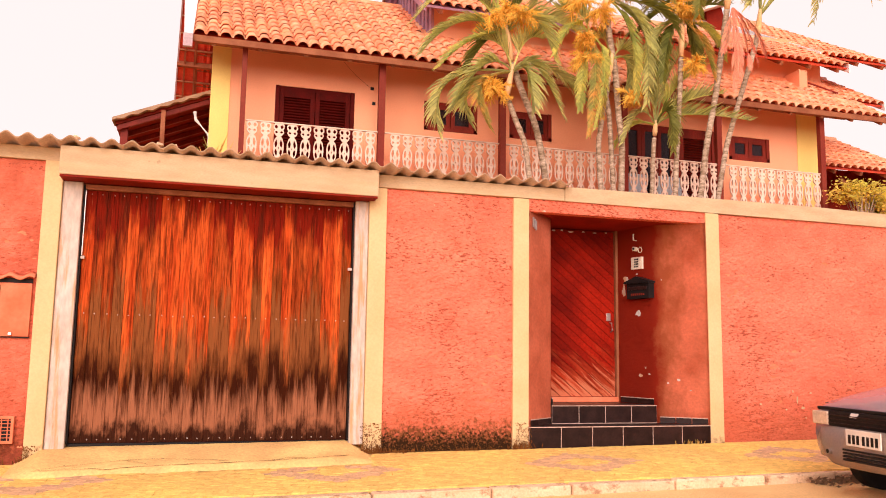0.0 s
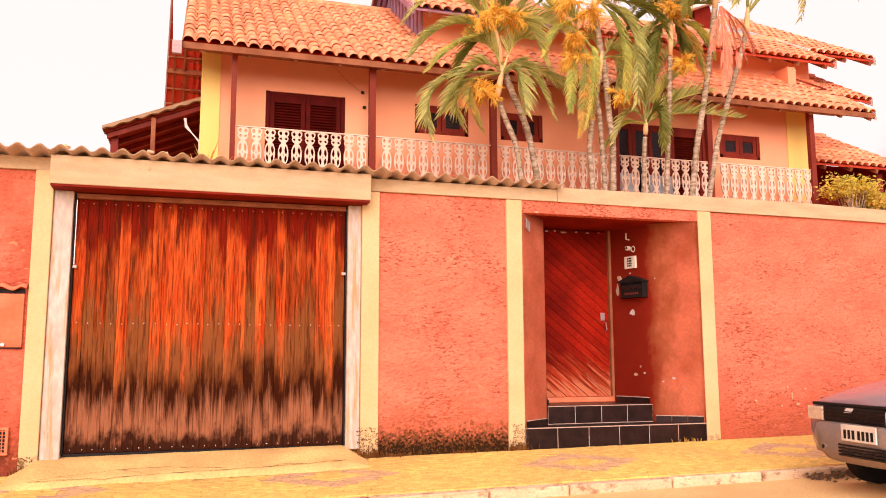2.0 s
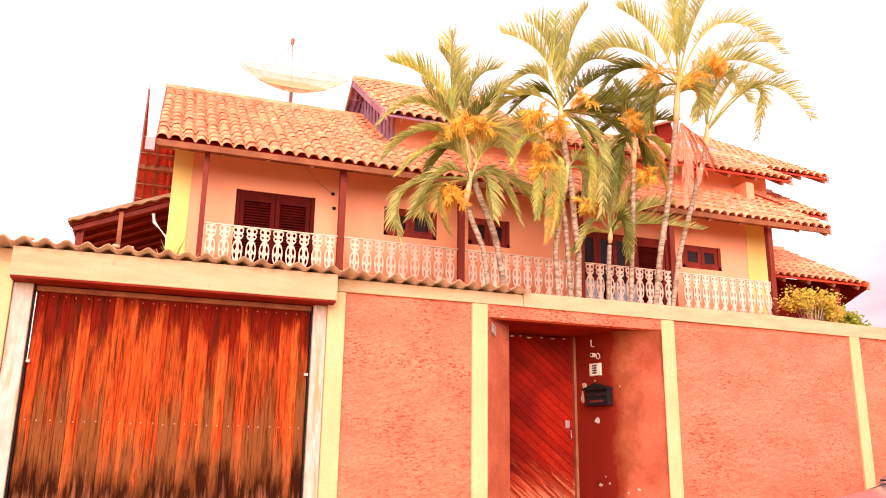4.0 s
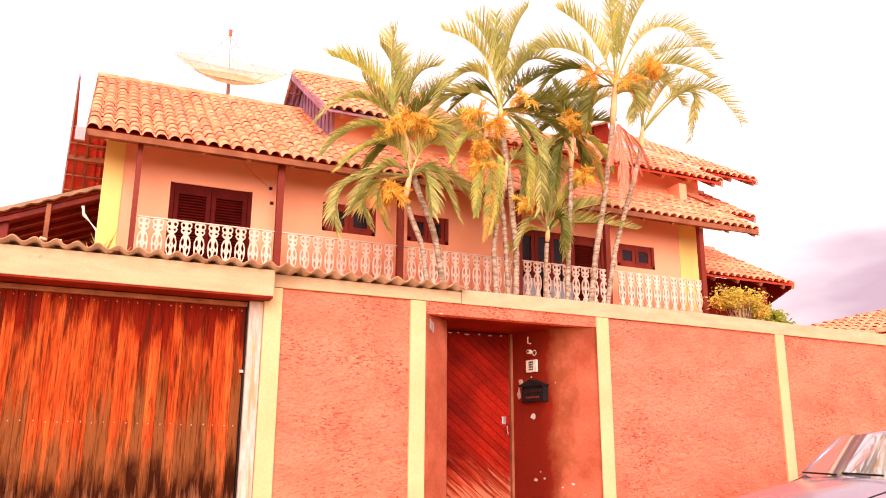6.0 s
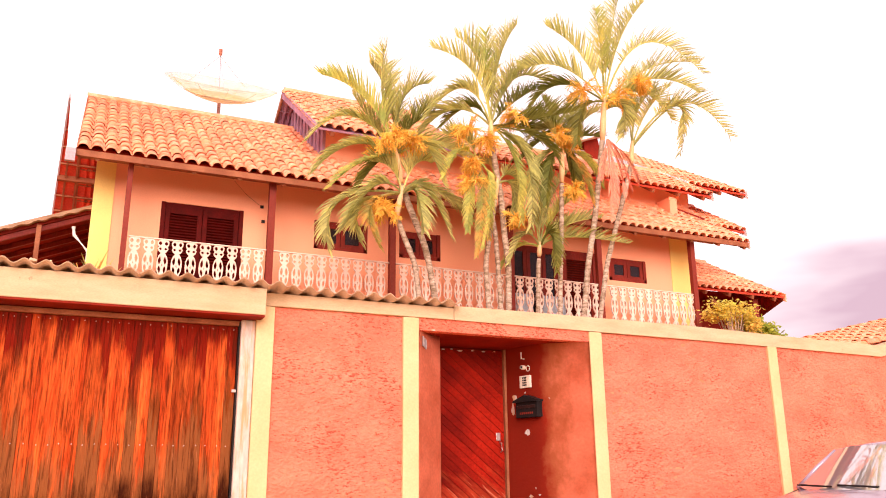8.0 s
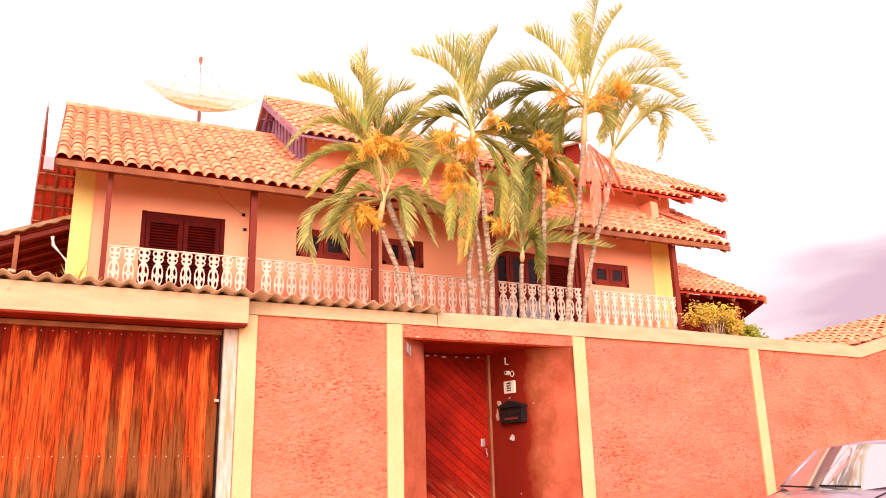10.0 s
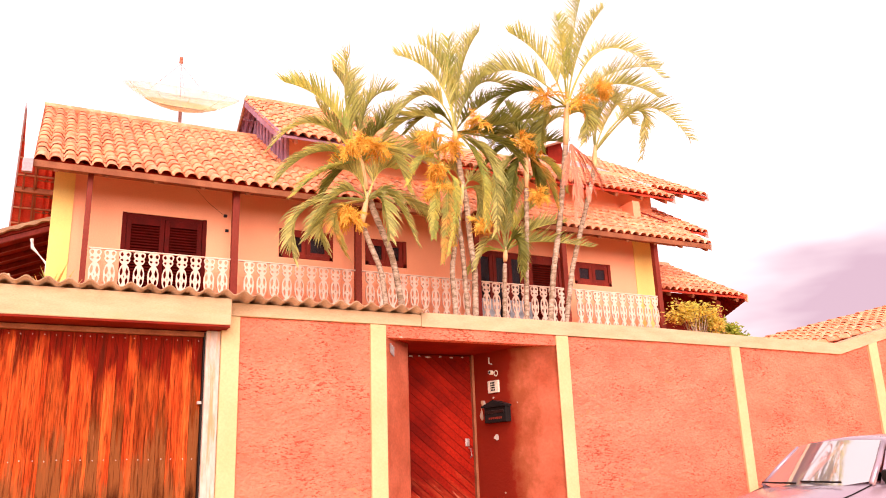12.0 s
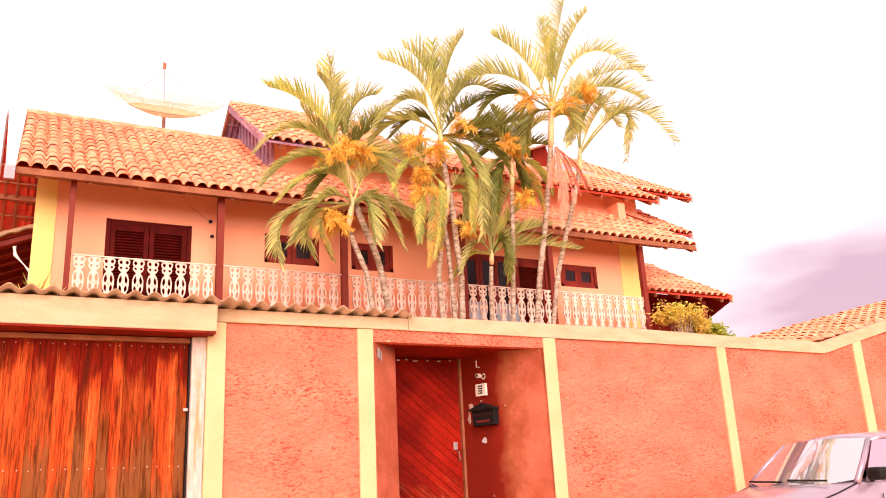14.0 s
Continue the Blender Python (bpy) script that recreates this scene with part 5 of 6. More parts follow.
vent = thing("vent_grille", "salmon painted square vent grille low in the wall", "vent grille")
# solid black panel gives the opening its darkness by colour
part("dark_hole", box(-1.92, -1.60, 0.0, 0.02, 0.14, 0.345), M_BLACK, vent)
for a, b, c0, c1 in ((-1.92, -1.575, 0.345, 0.37), (-1.92, -1.575, 0.12, 0.145), (-1.60, -1.575, 0.145, 0.345)):
    part("frame", box(a, b, -0.02, 0.02, c0, c1, 0.003), M_PLASTER, vent)
for k in range(6):
    part("grille_bar", box(-1.90 + k * 0.054, -1.892 + k * 0.054, -0.010, 0.0, 0.145, 0.345), M_PLASTER, vent)
    part("grille_bar", box(-1.92, -1.60, -0.012, -0.002, 0.17 + k * 0.032, 0.176 + k * 0.032), M_PLASTER, vent)


# ---------------------------------------------------------------- palms
def frond(parent, base, mid, tip, mat, leaf=0.42, pairs=56, vee=0.7, seed=0, hang=0.25, spread=0.0, slim=1.0, sweep=0.0):
    """One feather frond: an arched midrib with narrow leaflets that droop towards their ends."""
    rnd = random.Random(seed)
    base, mid, tip = Vector(base), Vector(mid), Vector(tip)
    ctrl = mid * 2 - (base + tip) * 0.5
    verts, faces = [], []

    def at(s):
        return base * (1 - s) ** 2 + ctrl * (2 * s * (1 - s)) + tip * s * s

    def along(s):
        return (at(min(1.0, s + 0.02)) - at(max(0.0, s - 0.02))).normalized()
    n = 14
    for i in range(n + 1):
        s = i / n
        d = along(s)
        side = d.cross(Vector((0, 0, 1)))
        side = side.normalized() if side.length > 0.05 else Vector((1, 0, 0))
        nor = side.cross(d)
        r = 0.016 * (1 - s) + 0.003
        o = at(s)
        for k in range(4):
            a = k * math.tau / 4
            verts.append(o + side * (r * math.cos(a)) + nor * (r * math.sin(a)))
    for i in range(n):
        for k in range(4):
            faces.append((4 * i + k, 4 * i + (k + 1) % 4, 4 * i + 4 + (k + 1) % 4, 4 * i + 4 + k))
    for i in range(pairs):
        s = 0.24 + 0.76 * i / (pairs - 1)
        o, d = at(s), along(s)
        side = d.cross(Vector((0, 0, 1)))
        side = side.normalized() if side.length > 0.12 else Vector((1, spread, 0)).normalized()
        nor = side.cross(d).normalized()
        if nor.z < 0:
            nor = -nor
        size = leaf * (0.55 + 0.9 * math.sin(min(1.0, (s - 0.12) * 1.25) * math.pi) ** 0.6 * 0.75) * rnd.uniform(0.68, 1.12)
        for sg in (-1, 1):
            if rnd.random() < 0.08:
                continue
            v = rnd.uniform(0.55, 1.35) * vee
            out = (side * (sg * math.cos(v)) + nor * math.sin(v)) * 0.86 + d * (rnd.uniform(0.65, 0.95) + sweep)
            out.normalize()
            wid = 0.0098 * slim * rnd.uniform(0.75, 1.2)
            wv = d.cross(out).cross(out).normalized() * wid
            p = o.copy()
            prev = None
            for j, f in enumerate((1.0, 1.15, 0.8, 0.06)):
                a, b = len(verts), len(verts) + 1
                verts.extend((p - wv * f, p + wv * f))
                if prev is not None:
                    faces.append((prev, prev + 1, b, a))
                prev = a
                step = out * (size / 3)
                p = p + step
                out = (out + Vector((0, 0, -hang * (0.6 + 0.5 * j)))).normalized()
    me = bpy.data.meshes.new("frond")
    me.from_pydata([tuple(v) for v in verts], [], faces)
    me.materials.append(mat)
    ob = new("frond", me)
    ob.parent = parent
    return ob


def bloom(parent, top, reach, seed, mat=None, twigs=17):
    """A hanging branched flower head."""
    rnd = random.Random(seed)
    bm_v, bm_f = [], []

    def strand(p, q, r0):
        d = (q - p).normalized()
        a = d.orthogonal().normalized()
        b = d.cross(a)
        o = len(bm_v)
        for base, r in ((p, r0), (q, r0 * 0.7)):
            for k in range(3):
                bm_v.append(base + (a * math.cos(k * 2.094) + b * math.sin(k * 2.094)) * r)
        for k in range(3):
            bm_f.append((o + k, o + (k + 1) % 3, o + 3 + (k + 1) % 3, o + 3 + k))
    top = Vector(top)
    for i in range(twigs):
        d = Vector((rnd.uniform(-1, 1), rnd.uniform(-1, 1), rnd.uniform(-0.5, 0.5))).normalized()
        p = top
        for j in range(3):
            q = p + d * (reach / 3) * rnd.uniform(0.8, 1.2)
            strand(p, q, 0.006 - 0.0012 * j)
            for m in range(11):
                e = (d + Vector((rnd.uniform(-1, 1), rnd.uniform(-1, 1), rnd.uniform(-1.1, 0.4)))).normalized()
                b0 = p.lerp(q, rnd.random())
                strand(b0, b0 + e * rnd.uniform(0.05, 0.13), 0.0042)
            p = q
            d = (d + Vector((0, 0, -0.35))).normalized()
    me = bpy.data.meshes.new("flower_head")
    me.from_pydata([tuple(v) for v in bm_v], [], bm_f)
    me.materials.append(mat or M_BLOOM)
    ob = new("flower_head", me)
    ob.parent = parent


def trunk(parent, pts, r):
    fine, rad = [], []
    for (a, b) in zip(pts, pts[1:]):
        a, b = Vector(a), Vector(b)
        n = max(3, int((b - a).length / 0.045))
        for k in range(n):
            s = k / n
            fine.append(a.lerp(b, s))
            rad.append(r * (1.0 + (0.09 if (len(fine) % 3 == 0) else 0.0) + 0.05 * noise.noise((a.x * 9, 0, len(fine) * .7))))
    # round the bends a little
    for _ in range(6):
        fine = [fine[0]] + [(fine[i - 1] + fine[i] * 2 + fine[i + 1]) / 4 for i in range(1, len(fine) - 1)] + [fine[-1]]
    part("trunk", tube(fine, rad, 9), M_TRUNK, parent, smooth=True)


def palm(y, stem, r, shaft, fronds, blooms, label, group="palms behind the wall", seed=0, leaf=0.48):
    p = thing("palm_tree", label, "palm tree", group, at=(0, 0, 0))
    pts = [(x, yy, z) for x, yy, z in stem]
    r = r * 0.86
    trunk(p, pts, r)
    a, b = Vector(pts[-1]), Vector(shaft)
    part("crownshaft", tube([a - (b - a) * 0.04, a.lerp(b, 0.3), a.lerp(b, 0.7), b + (b - a) * 0.1], [r * 0.95, r * 1.25, r * 1.0, r * 0.55], 9), M_SHAFT, p, smooth=True)
    rnd = random.Random(seed)
    for i, f in enumerate(fronds):
        mx, mz, tx, tz, back, mat = f
        droop = tz < b.z
        frond(p, b + Vector((0, 0, -0.06)), (mx, y + back / 2, mz), (tx, y + back, tz), mat, leaf * rnd.uniform(0.8, 1.0) * (0.62 if mat is M_LEAFDRY or mat is M_LEAFY and droop else 0.80 if droop else 0.9), sweep=0.6 if droop else 0.1, vee=rnd.uniform(0.35, 0.8) if droop else rnd.uniform(0.7, 1.1), seed=seed * 50 + i, hang=rnd.uniform(0.26, 0.42) if droop else rnd.uniform(0.05, 0.14), spread=rnd.uniform(-1, 1))
    for i, (bx, by, bz, rr) in enumerate(blooms):
        bloom(p, (bx, y + by, bz), rr, seed * 9 + i)
    return p


Lg, Ly, Ld, Lk = M_LEAF, M_LEAFY, M_LEAFDRY, M_LEAFDARK
# stem points, crown, then for each frond the middle and the tip (x, z) and how far the tip stands back
palm(1.5, [(5.0, 1.5, 0.0), (4.32, 1.5, 3.86), (4.24, 1.5, 4.16), (4.04, 1.5, 4.61), (3.89, 1.5, 4.99)], 0.05, (3.82, 1.5, 5.44),
     [(3.38, 6.14, 2.73, 6.4, 0, Ly), (3.62, 6.34, 3.7, 7.1, 0.1, Lg), (3.91, 6.23, 4.32, 6.59, 0, Lg), (3.14, 5.82, 2.49, 5.31, -0.2, Lg),
      (3.15, 5.38, 2.56, 4.82, -0.3, Lg), (4.42, 5.68, 5.07, 5.56, 0.2, Lg), (3.26, 5.11, 2.74, 4.59, -0.5, Ly), (4.22, 6.09, 4.71, 6.64, 0.5, Lg),
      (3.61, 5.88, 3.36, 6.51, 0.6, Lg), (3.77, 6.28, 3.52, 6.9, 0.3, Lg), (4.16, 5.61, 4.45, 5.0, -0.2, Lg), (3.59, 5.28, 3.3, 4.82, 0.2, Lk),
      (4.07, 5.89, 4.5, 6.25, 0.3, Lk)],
     [(3.54, -0.12, 5.51, 0.24), (4.0, -0.12, 5.61, 0.24), (3.79, -0.12, 5.65, 0.18)], "slender leaning areca palm with arching fronds and orange flowers", seed=1, leaf=0.46)
palm(1.38, [(4.55, 1.38, 0.0), (4.06, 1.38, 3.81), (3.9, 1.38, 4.16), (3.79, 1.38, 4.44)], 0.042, (3.87, 1.38, 4.84),
     [(3.43, 4.78, 2.94, 4.07, -0.3, Lg), (3.35, 4.45, 3.41, 3.85, -0.4, Ld), (2.95, 4.51, 2.77, 3.74, -0.3, Lg), (4.14, 4.85, 4.46, 4.16, -0.3, Lg),
      (3.99, 4.75, 4.03, 4.14, -0.4, Lg), (4.46, 4.95, 5.08, 4.62, 0.3, Lg), (3.27, 4.49, 3.2, 3.97, -0.2, Lg), (3.74, 5.17, 3.45, 5.25, 0.2, Lg),
      (4.12, 5.29, 4.43, 5.43, 0.3, Lg)],
     [(3.59, -0.12, 4.46, 0.22), (3.52, -0.12, 4.56, 0.14)], "short areca palm with cream crownshaft and drooping fronds", seed=2, leaf=0.42)
palm(1.5, [(5.45, 1.5, 0.0), (5.57, 1.5, 3.97), (5.52, 1.5, 4.37), (5.48, 1.5, 4.98), (5.4, 1.5, 5.46), (5.35, 1.5, 5.81)], 0.05, (5.34, 1.5, 6.15),
     [(5.08, 6.91, 4.42, 7.19, 0, Lg), (5.33, 7.03, 5.4, 7.79, 0.2, Ly), (5.49, 7.16, 5.85, 7.93, 0, Lg), (4.86, 6.58, 4.18, 5.92, -0.2, Lg),
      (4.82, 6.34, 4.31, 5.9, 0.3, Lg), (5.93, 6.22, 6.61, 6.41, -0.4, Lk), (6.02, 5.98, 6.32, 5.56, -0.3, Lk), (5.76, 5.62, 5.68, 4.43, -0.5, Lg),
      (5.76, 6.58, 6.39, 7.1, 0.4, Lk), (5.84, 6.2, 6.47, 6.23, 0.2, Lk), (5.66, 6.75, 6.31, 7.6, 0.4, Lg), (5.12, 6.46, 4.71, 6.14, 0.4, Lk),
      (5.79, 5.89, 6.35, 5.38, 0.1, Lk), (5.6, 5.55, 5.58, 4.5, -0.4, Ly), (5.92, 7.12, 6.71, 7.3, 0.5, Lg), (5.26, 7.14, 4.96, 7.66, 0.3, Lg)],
     [(4.91, -0.12, 5.92, 0.26), (5.64, -0.12, 6.32, 0.28), (5.22, -0.12, 5.81, 0.2)], "tall areca palm with dense crown and orange flower heads", seed=3, leaf=0.46)
palm(1.6, [(5.62, 1.6, 0.0), (5.45, 1.6, 3.98), (5.42, 1.6, 4.48), (5.31, 1.6, 4.99), (5.18, 1.6, 5.35)], 0.04, (5.15, 1.6, 5.59),
     [(5.09, 4.97, 4.86, 3.93, -0.5, Ld), (5.22, 5.06, 5.16, 4.26, -0.3, Ld), (4.78, 5.57, 4.41, 5.04, -0.4, Ly), (4.96, 4.98, 4.83, 4.33, -0.3, Ly),
      (5.06, 5.89, 4.78, 6.02, 0.3, Lg), (5.23, 5.07, 4.96, 4.04, -0.5, Ly)],
     [(5.0, -0.12, 5.15, 0.22), (4.97, -0.12, 5.43, 0.16)], "areca palm stem with hanging dry fronds", seed=4, leaf=0.36)
palm(1.45, [(5.38, 1.45, 0.0), (5.17, 1.45, 3.92), (5.24, 1.45, 4.33), (5.31, 1.45, 4.68), (5.35, 1.45, 4.95)], 0.042, (5.4, 1.45, 5.22),
     [(5.7, 5.2, 5.78, 4.71, 0.2, Lg), (5.32, 5.53, 5.19, 5.29, 0.3, Ld), (5.68, 5.41, 5.99, 5.26, 0.3, Lg)],
     [(5.6, -0.12, 4.63, 0.16)], "areca palm stem with yellowing fronds", seed=5, leaf=0.34)
palm(1.6, [(5.9, 1.6, 0.0), (6.13, 1.6, 4.04), (6.15, 1.6, 4.18)], 0.036, (6.17, 1.6, 4.38),
     [(6.23, 4.88, 6.48, 5.53, 0, Lg), (6.17, 4.9, 6.21, 5.45, 0.2, Lg), (6.63, 4.71, 7.31, 4.92, 0, Lg), (6.65, 4.52, 7.7, 4.52, -0.1, Lg),
      (5.86, 4.46, 5.53, 3.97, -0.2, Lg), (6.28, 4.49, 6.26, 3.89, -0.3, Lk), (5.84, 4.31, 5.56, 3.95, 0.1, Ly), (6.48, 5.14, 6.91, 5.71, 0.3, Lg),
      (6.57, 4.95, 7.12, 5.36, 0.2, Ly)],
     [], "young areca palm with pale crownshaft and spreading leaves", seed=6, leaf=0.34)
palm(1.5, [(6.2, 1.5, 0.0), (6.45, 1.5, 4.04), (6.51, 1.5, 4.74), (6.55, 1.5, 5.39)], 0.042, (6.59, 1.5, 5.98),
     [(6.98, 6.45, 7.37, 6.76, 0.1, Lg), (6.37, 6.25, 6.0, 5.98, 0.1, Lg), (7.01, 5.83, 7.29, 5.41, 0, Ly), (6.19, 5.69, 5.88, 5.1, -0.2, Lg),
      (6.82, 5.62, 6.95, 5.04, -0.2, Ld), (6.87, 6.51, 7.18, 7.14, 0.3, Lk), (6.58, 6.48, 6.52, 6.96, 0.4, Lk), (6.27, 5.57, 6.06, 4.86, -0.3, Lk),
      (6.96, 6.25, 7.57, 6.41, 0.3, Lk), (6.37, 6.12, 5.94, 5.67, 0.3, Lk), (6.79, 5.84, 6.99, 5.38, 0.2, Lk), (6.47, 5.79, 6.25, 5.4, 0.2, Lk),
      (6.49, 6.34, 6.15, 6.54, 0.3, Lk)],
     [(6.42, -0.12, 6.09, 0.2), (6.65, -0.12, 6.04, 0.18), (6.7, -0.12, 5.23, 0.16)], "areca palm with orange flower heads before the roof", seed=7, leaf=0.38)
palm(1.5, [(6.3, 1.5, 0.0), (6.94, 1.5, 4.08), (7.11, 1.5, 4.81), (7.25, 1.5, 5.58), (7.36, 1.5, 6.23)], 0.05, (7.45, 1.5, 6.96),
     [(7.05, 7.66, 6.42, 8.04, 0, Lg), (7.52, 7.9, 7.55, 8.75, 0.2, Ly), (7.67, 8.07, 8.09, 9.39, 0.1, Lg), (7.82, 8.07, 8.42, 9.0, 0, Lg),
      (8.38, 8.19, 9.61, 7.87, 0, Lg), (8.61, 7.86, 9.92, 8.34, 0.4, Lg), (8.38, 7.46, 9.27, 7.33, -0.2, Lg), (6.69, 7.43, 5.92, 7.18, 0.2, Lg),
      (6.82, 7.2, 6.39, 6.87, 0.5, Lk), (6.93, 6.61, 6.67, 5.93, -0.3, Lk), (7.7, 6.79, 7.52, 6.16, -0.3, Lg), (8.35, 7.32, 9.07, 7.02, 0.3, Lg)],
     [(6.96, -0.12, 6.95, 0.3), (7.62, -0.12, 6.98, 0.3), (8.07, -0.12, 7.31, 0.2)], "tallest areca palm with broad arching fronds against the sky", seed=8, leaf=0.48)
palm(1.65, [(6.5, 1.65, 0.0), (7.39, 1.65, 4.16), (7.65, 1.65, 4.91), (7.87, 1.65, 5.52), (8.01, 1.65, 5.96)], 0.044, (8.06, 1.65, 6.33),
     [(9.2, 7.29, 10.21, 6.85, 0, Lg), (8.96, 7.11, 8.79, 6.16, -0.3, Lg), (8.27, 6.98, 8.74, 7.52, 0.1, Lg), (8.02, 6.95, 7.7, 6.93, 0.2, Lg),
      (8.51, 7.04, 9.17, 7.71, 0.2, Lg), (8.24, 7.13, 8.35, 7.82, 0.3, Ly)],
     [], "leaning areca palm whose fronds arch over the roof", seed=9, leaf=0.44)
dead = thing("dead_frond", "reddish dead palm frond caught against the stems", "palm frond", "dead fronds")
for i, (mx, mz, tx, tz) in enumerate(((7.66, 5.85, 7.81, 5.43), (7.49, 5.73, 7.53, 5.22), (7.32, 5.61, 7.26, 4.89), (7.21, 5.79, 7.1, 5.42), (7.39, 5.62, 7.36, 5.02), (7.48, 5.92, 7.68, 5.31))):
    frond(dead, (7.35, 1.36, 6.16), (mx, 1.3, mz), (tx, 1.25, tz), M_LEAFRED, 0.19, 26, 0.25, 900 + i, 0.8, 0.0, 0.65, 0.8)["kind"] = "stuff"



# ---------------------------------------------------------------- shrubs
def shrub(centre, size, count, mat, label, seed, leaf=0.06):
    rnd = random.Random(seed)
    s = thing("shrub", label, "shrub")
    c = Vector(centre)
    verts, faces, stems = [], [], bmesh.new()
    for i in range(22):
        d = Vector((rnd.uniform(-1, 1), rnd.uniform(-0.8, 0.8), rnd.uniform(0.1, 1.2))).normalized()
        e = c + Vector((d.x * size[0], d.y * size[1], d.z * size[2])) * rnd.uniform(0.7, 1.05)
        m = c.lerp(e, 0.5) + Vector((0, 0, 0.08))
        tube([c + Vector((0, 0, -0.5)), m, e], [0.012, 0.008, 0.004], 4, stems, False)
        for k in range(count // 22):
            p = m.lerp(e, rnd.random()) + Vector((rnd.gauss(0, .06), rnd.gauss(0, .06), rnd.gauss(0, .05)))
            a = Vector((rnd.uniform(-1, 1), rnd.uniform(-1, 1), rnd.uniform(-.6, .8))).normalized()
            b = a.orthogonal().normalized() * leaf * 0.35
            l = leaf * rnd.uniform(0.7, 1.3)
            o = len(verts)
            verts += [p, p + a * l * .5 + b, p + a * l, p + a * l * .5 - b]
            faces.append((o, o + 1, o + 2, o + 3))
    part("branch", stems, M_TRUNK, s)
    me = bpy.data.meshes.new("foliage")
    me.from_pydata([tuple(v) for v in verts], [], faces)
    me.materials.append(mat)
    ob = new("foliage", me)
    ob.parent = s
    part("main_stem", tube([(c.x, c.y, 0), tuple(c)], 0.03, 6), M_TRUNK, s)


shrub((10.15, 2.0, 3.40), (0.66, 0.4, 0.62), 1800, M_SHRUB, "yellow-green flowering shrub rising behind the wall", 51)
shrub((10.50, 2.1, 3.30), (0.42, 0.4, 0.45), 900, M_SHRUB, "yellow-green flowering shrub rising behind the wall", 52)
shrub((11.85, 3.0, 3.48), (0.55, 0.4, 0.36), 1100, M_SHRUB2, "glossy green shrub rising behind the wall", 53, 0.10)

# spiky dry plant beside the house corner
spiky = thing("spiky_plant", "dry yellow spiky plant beside the house corner", "plant")
rnd = random.Random(61)
for i in range(16):
    a, l = rnd.uniform(0, math.tau), rnd.uniform(0.40, 0.68)
    bm = bmesh.new()
    b = Vector((0.10 + rnd.uniform(-.12, .12), 2.2, 3.15))
    d = Vector((math.cos(a) * 0.35, math.sin(a) * 0.2, 1)).normalized()
    w = Vector((0.018, 0, 0))
    q = [b, b + d * l * .6, b + d * l + Vector((d.x * .15, 0, -.03))]
    vs = [[bm.verts.new(p + w * f), bm.verts.new(p - w * f), bm.verts.new(p + Vector((0, .012, 0)))] for p, f in zip(q, (1, .8, .05))]
    for r0, r1 in zip(vs, vs[1:]):
        for k in range(3):
            bm.faces.new((r0[k], r0[(k + 1) % 3], r1[(k + 1) % 3], r1[k]))
    part("blade", bm, M_LEAFDRY, spiky)
part("plant_stem", tube([(0.1, 2.2, 0), (0.1, 2.2, 3.2)], 0.03, 6), M_TRUNK, spiky)

# weeds and dead leaves along the foot of the wall
rnd = random.Random(71)
for cx, cy, n, h in ((-1.43, -0.03, 40, 0.07), (1.80, -0.03, 60, 0.08), (2.1, -0.03, 40, 0.04), (2.8, -0.03, 50, 0.035), (3.44, -0.03, 40, 0.07), (8.1, -0.03, 40, 0.07), (7.5, -0.03, 30, 0.05), (5.55, -0.04, 20, 0.05)):
    verts, faces = [], []
    for i in range(n):
        p = Vector((cx + rnd.gauss(0, .08), cy - abs(rnd.gauss(0, .025)), 0))
        p.z = foot_z(p.x, p.y)
        d = Vector((rnd.uniform(-.6, .6), rnd.uniform(-.6, .1), 1)).normalized() * h * rnd.uniform(.4, 1.3)
        o = len(verts)
        verts += [p - Vector((.006, 0, 0)), p + Vector((.006, 0, 0)), p + d * .6 + Vector((.008, 0, 0)), p + d]
        faces.append((o, o + 1, o + 2, o + 3))
    me = bpy.data.meshes.new("weeds")
    me.from_pydata([tuple(v) for v in verts], [], faces)
    me.materials.append(M_MOSS if cx < 4 else M_LEAFDRY)
    tagged(new("weeds", me), "small weeds at the foot of the wall", "weeds", kind="stuff")
verts, faces = [], []
for i in range(500):
    p = Vector((rnd.uniform(5.75, 7.2), KERB_Y - 0.05 - abs(rnd.gauss(0, .13)), 0))
    p.z = road_z(p.x) + rnd.uniform(0.005, 0.05)
    a = Vector((rnd.uniform(-1, 1), rnd.uniform(-1, 1), rnd.uniform(-.3, .5))).normalized() * .05
    b = a.orthogonal().normalized() * .016
    o = len(verts)
    verts += [p, p + a * .5 + b, p + a, p + a * .5 - b]
    faces.append((o, o + 1, o + 2, o + 3))
me = bpy.data.meshes.new("fallen_leaves")
me.from_pydata([tuple(v) for v in verts], [], faces)
me.materials.append(M_EARTH)
tagged(new("fallen_leaves", me), "dark fallen leaves in the gutter by the kerb", "leaves", kind="stuff")

# moss on the feet of the pilasters
random.seed(77)


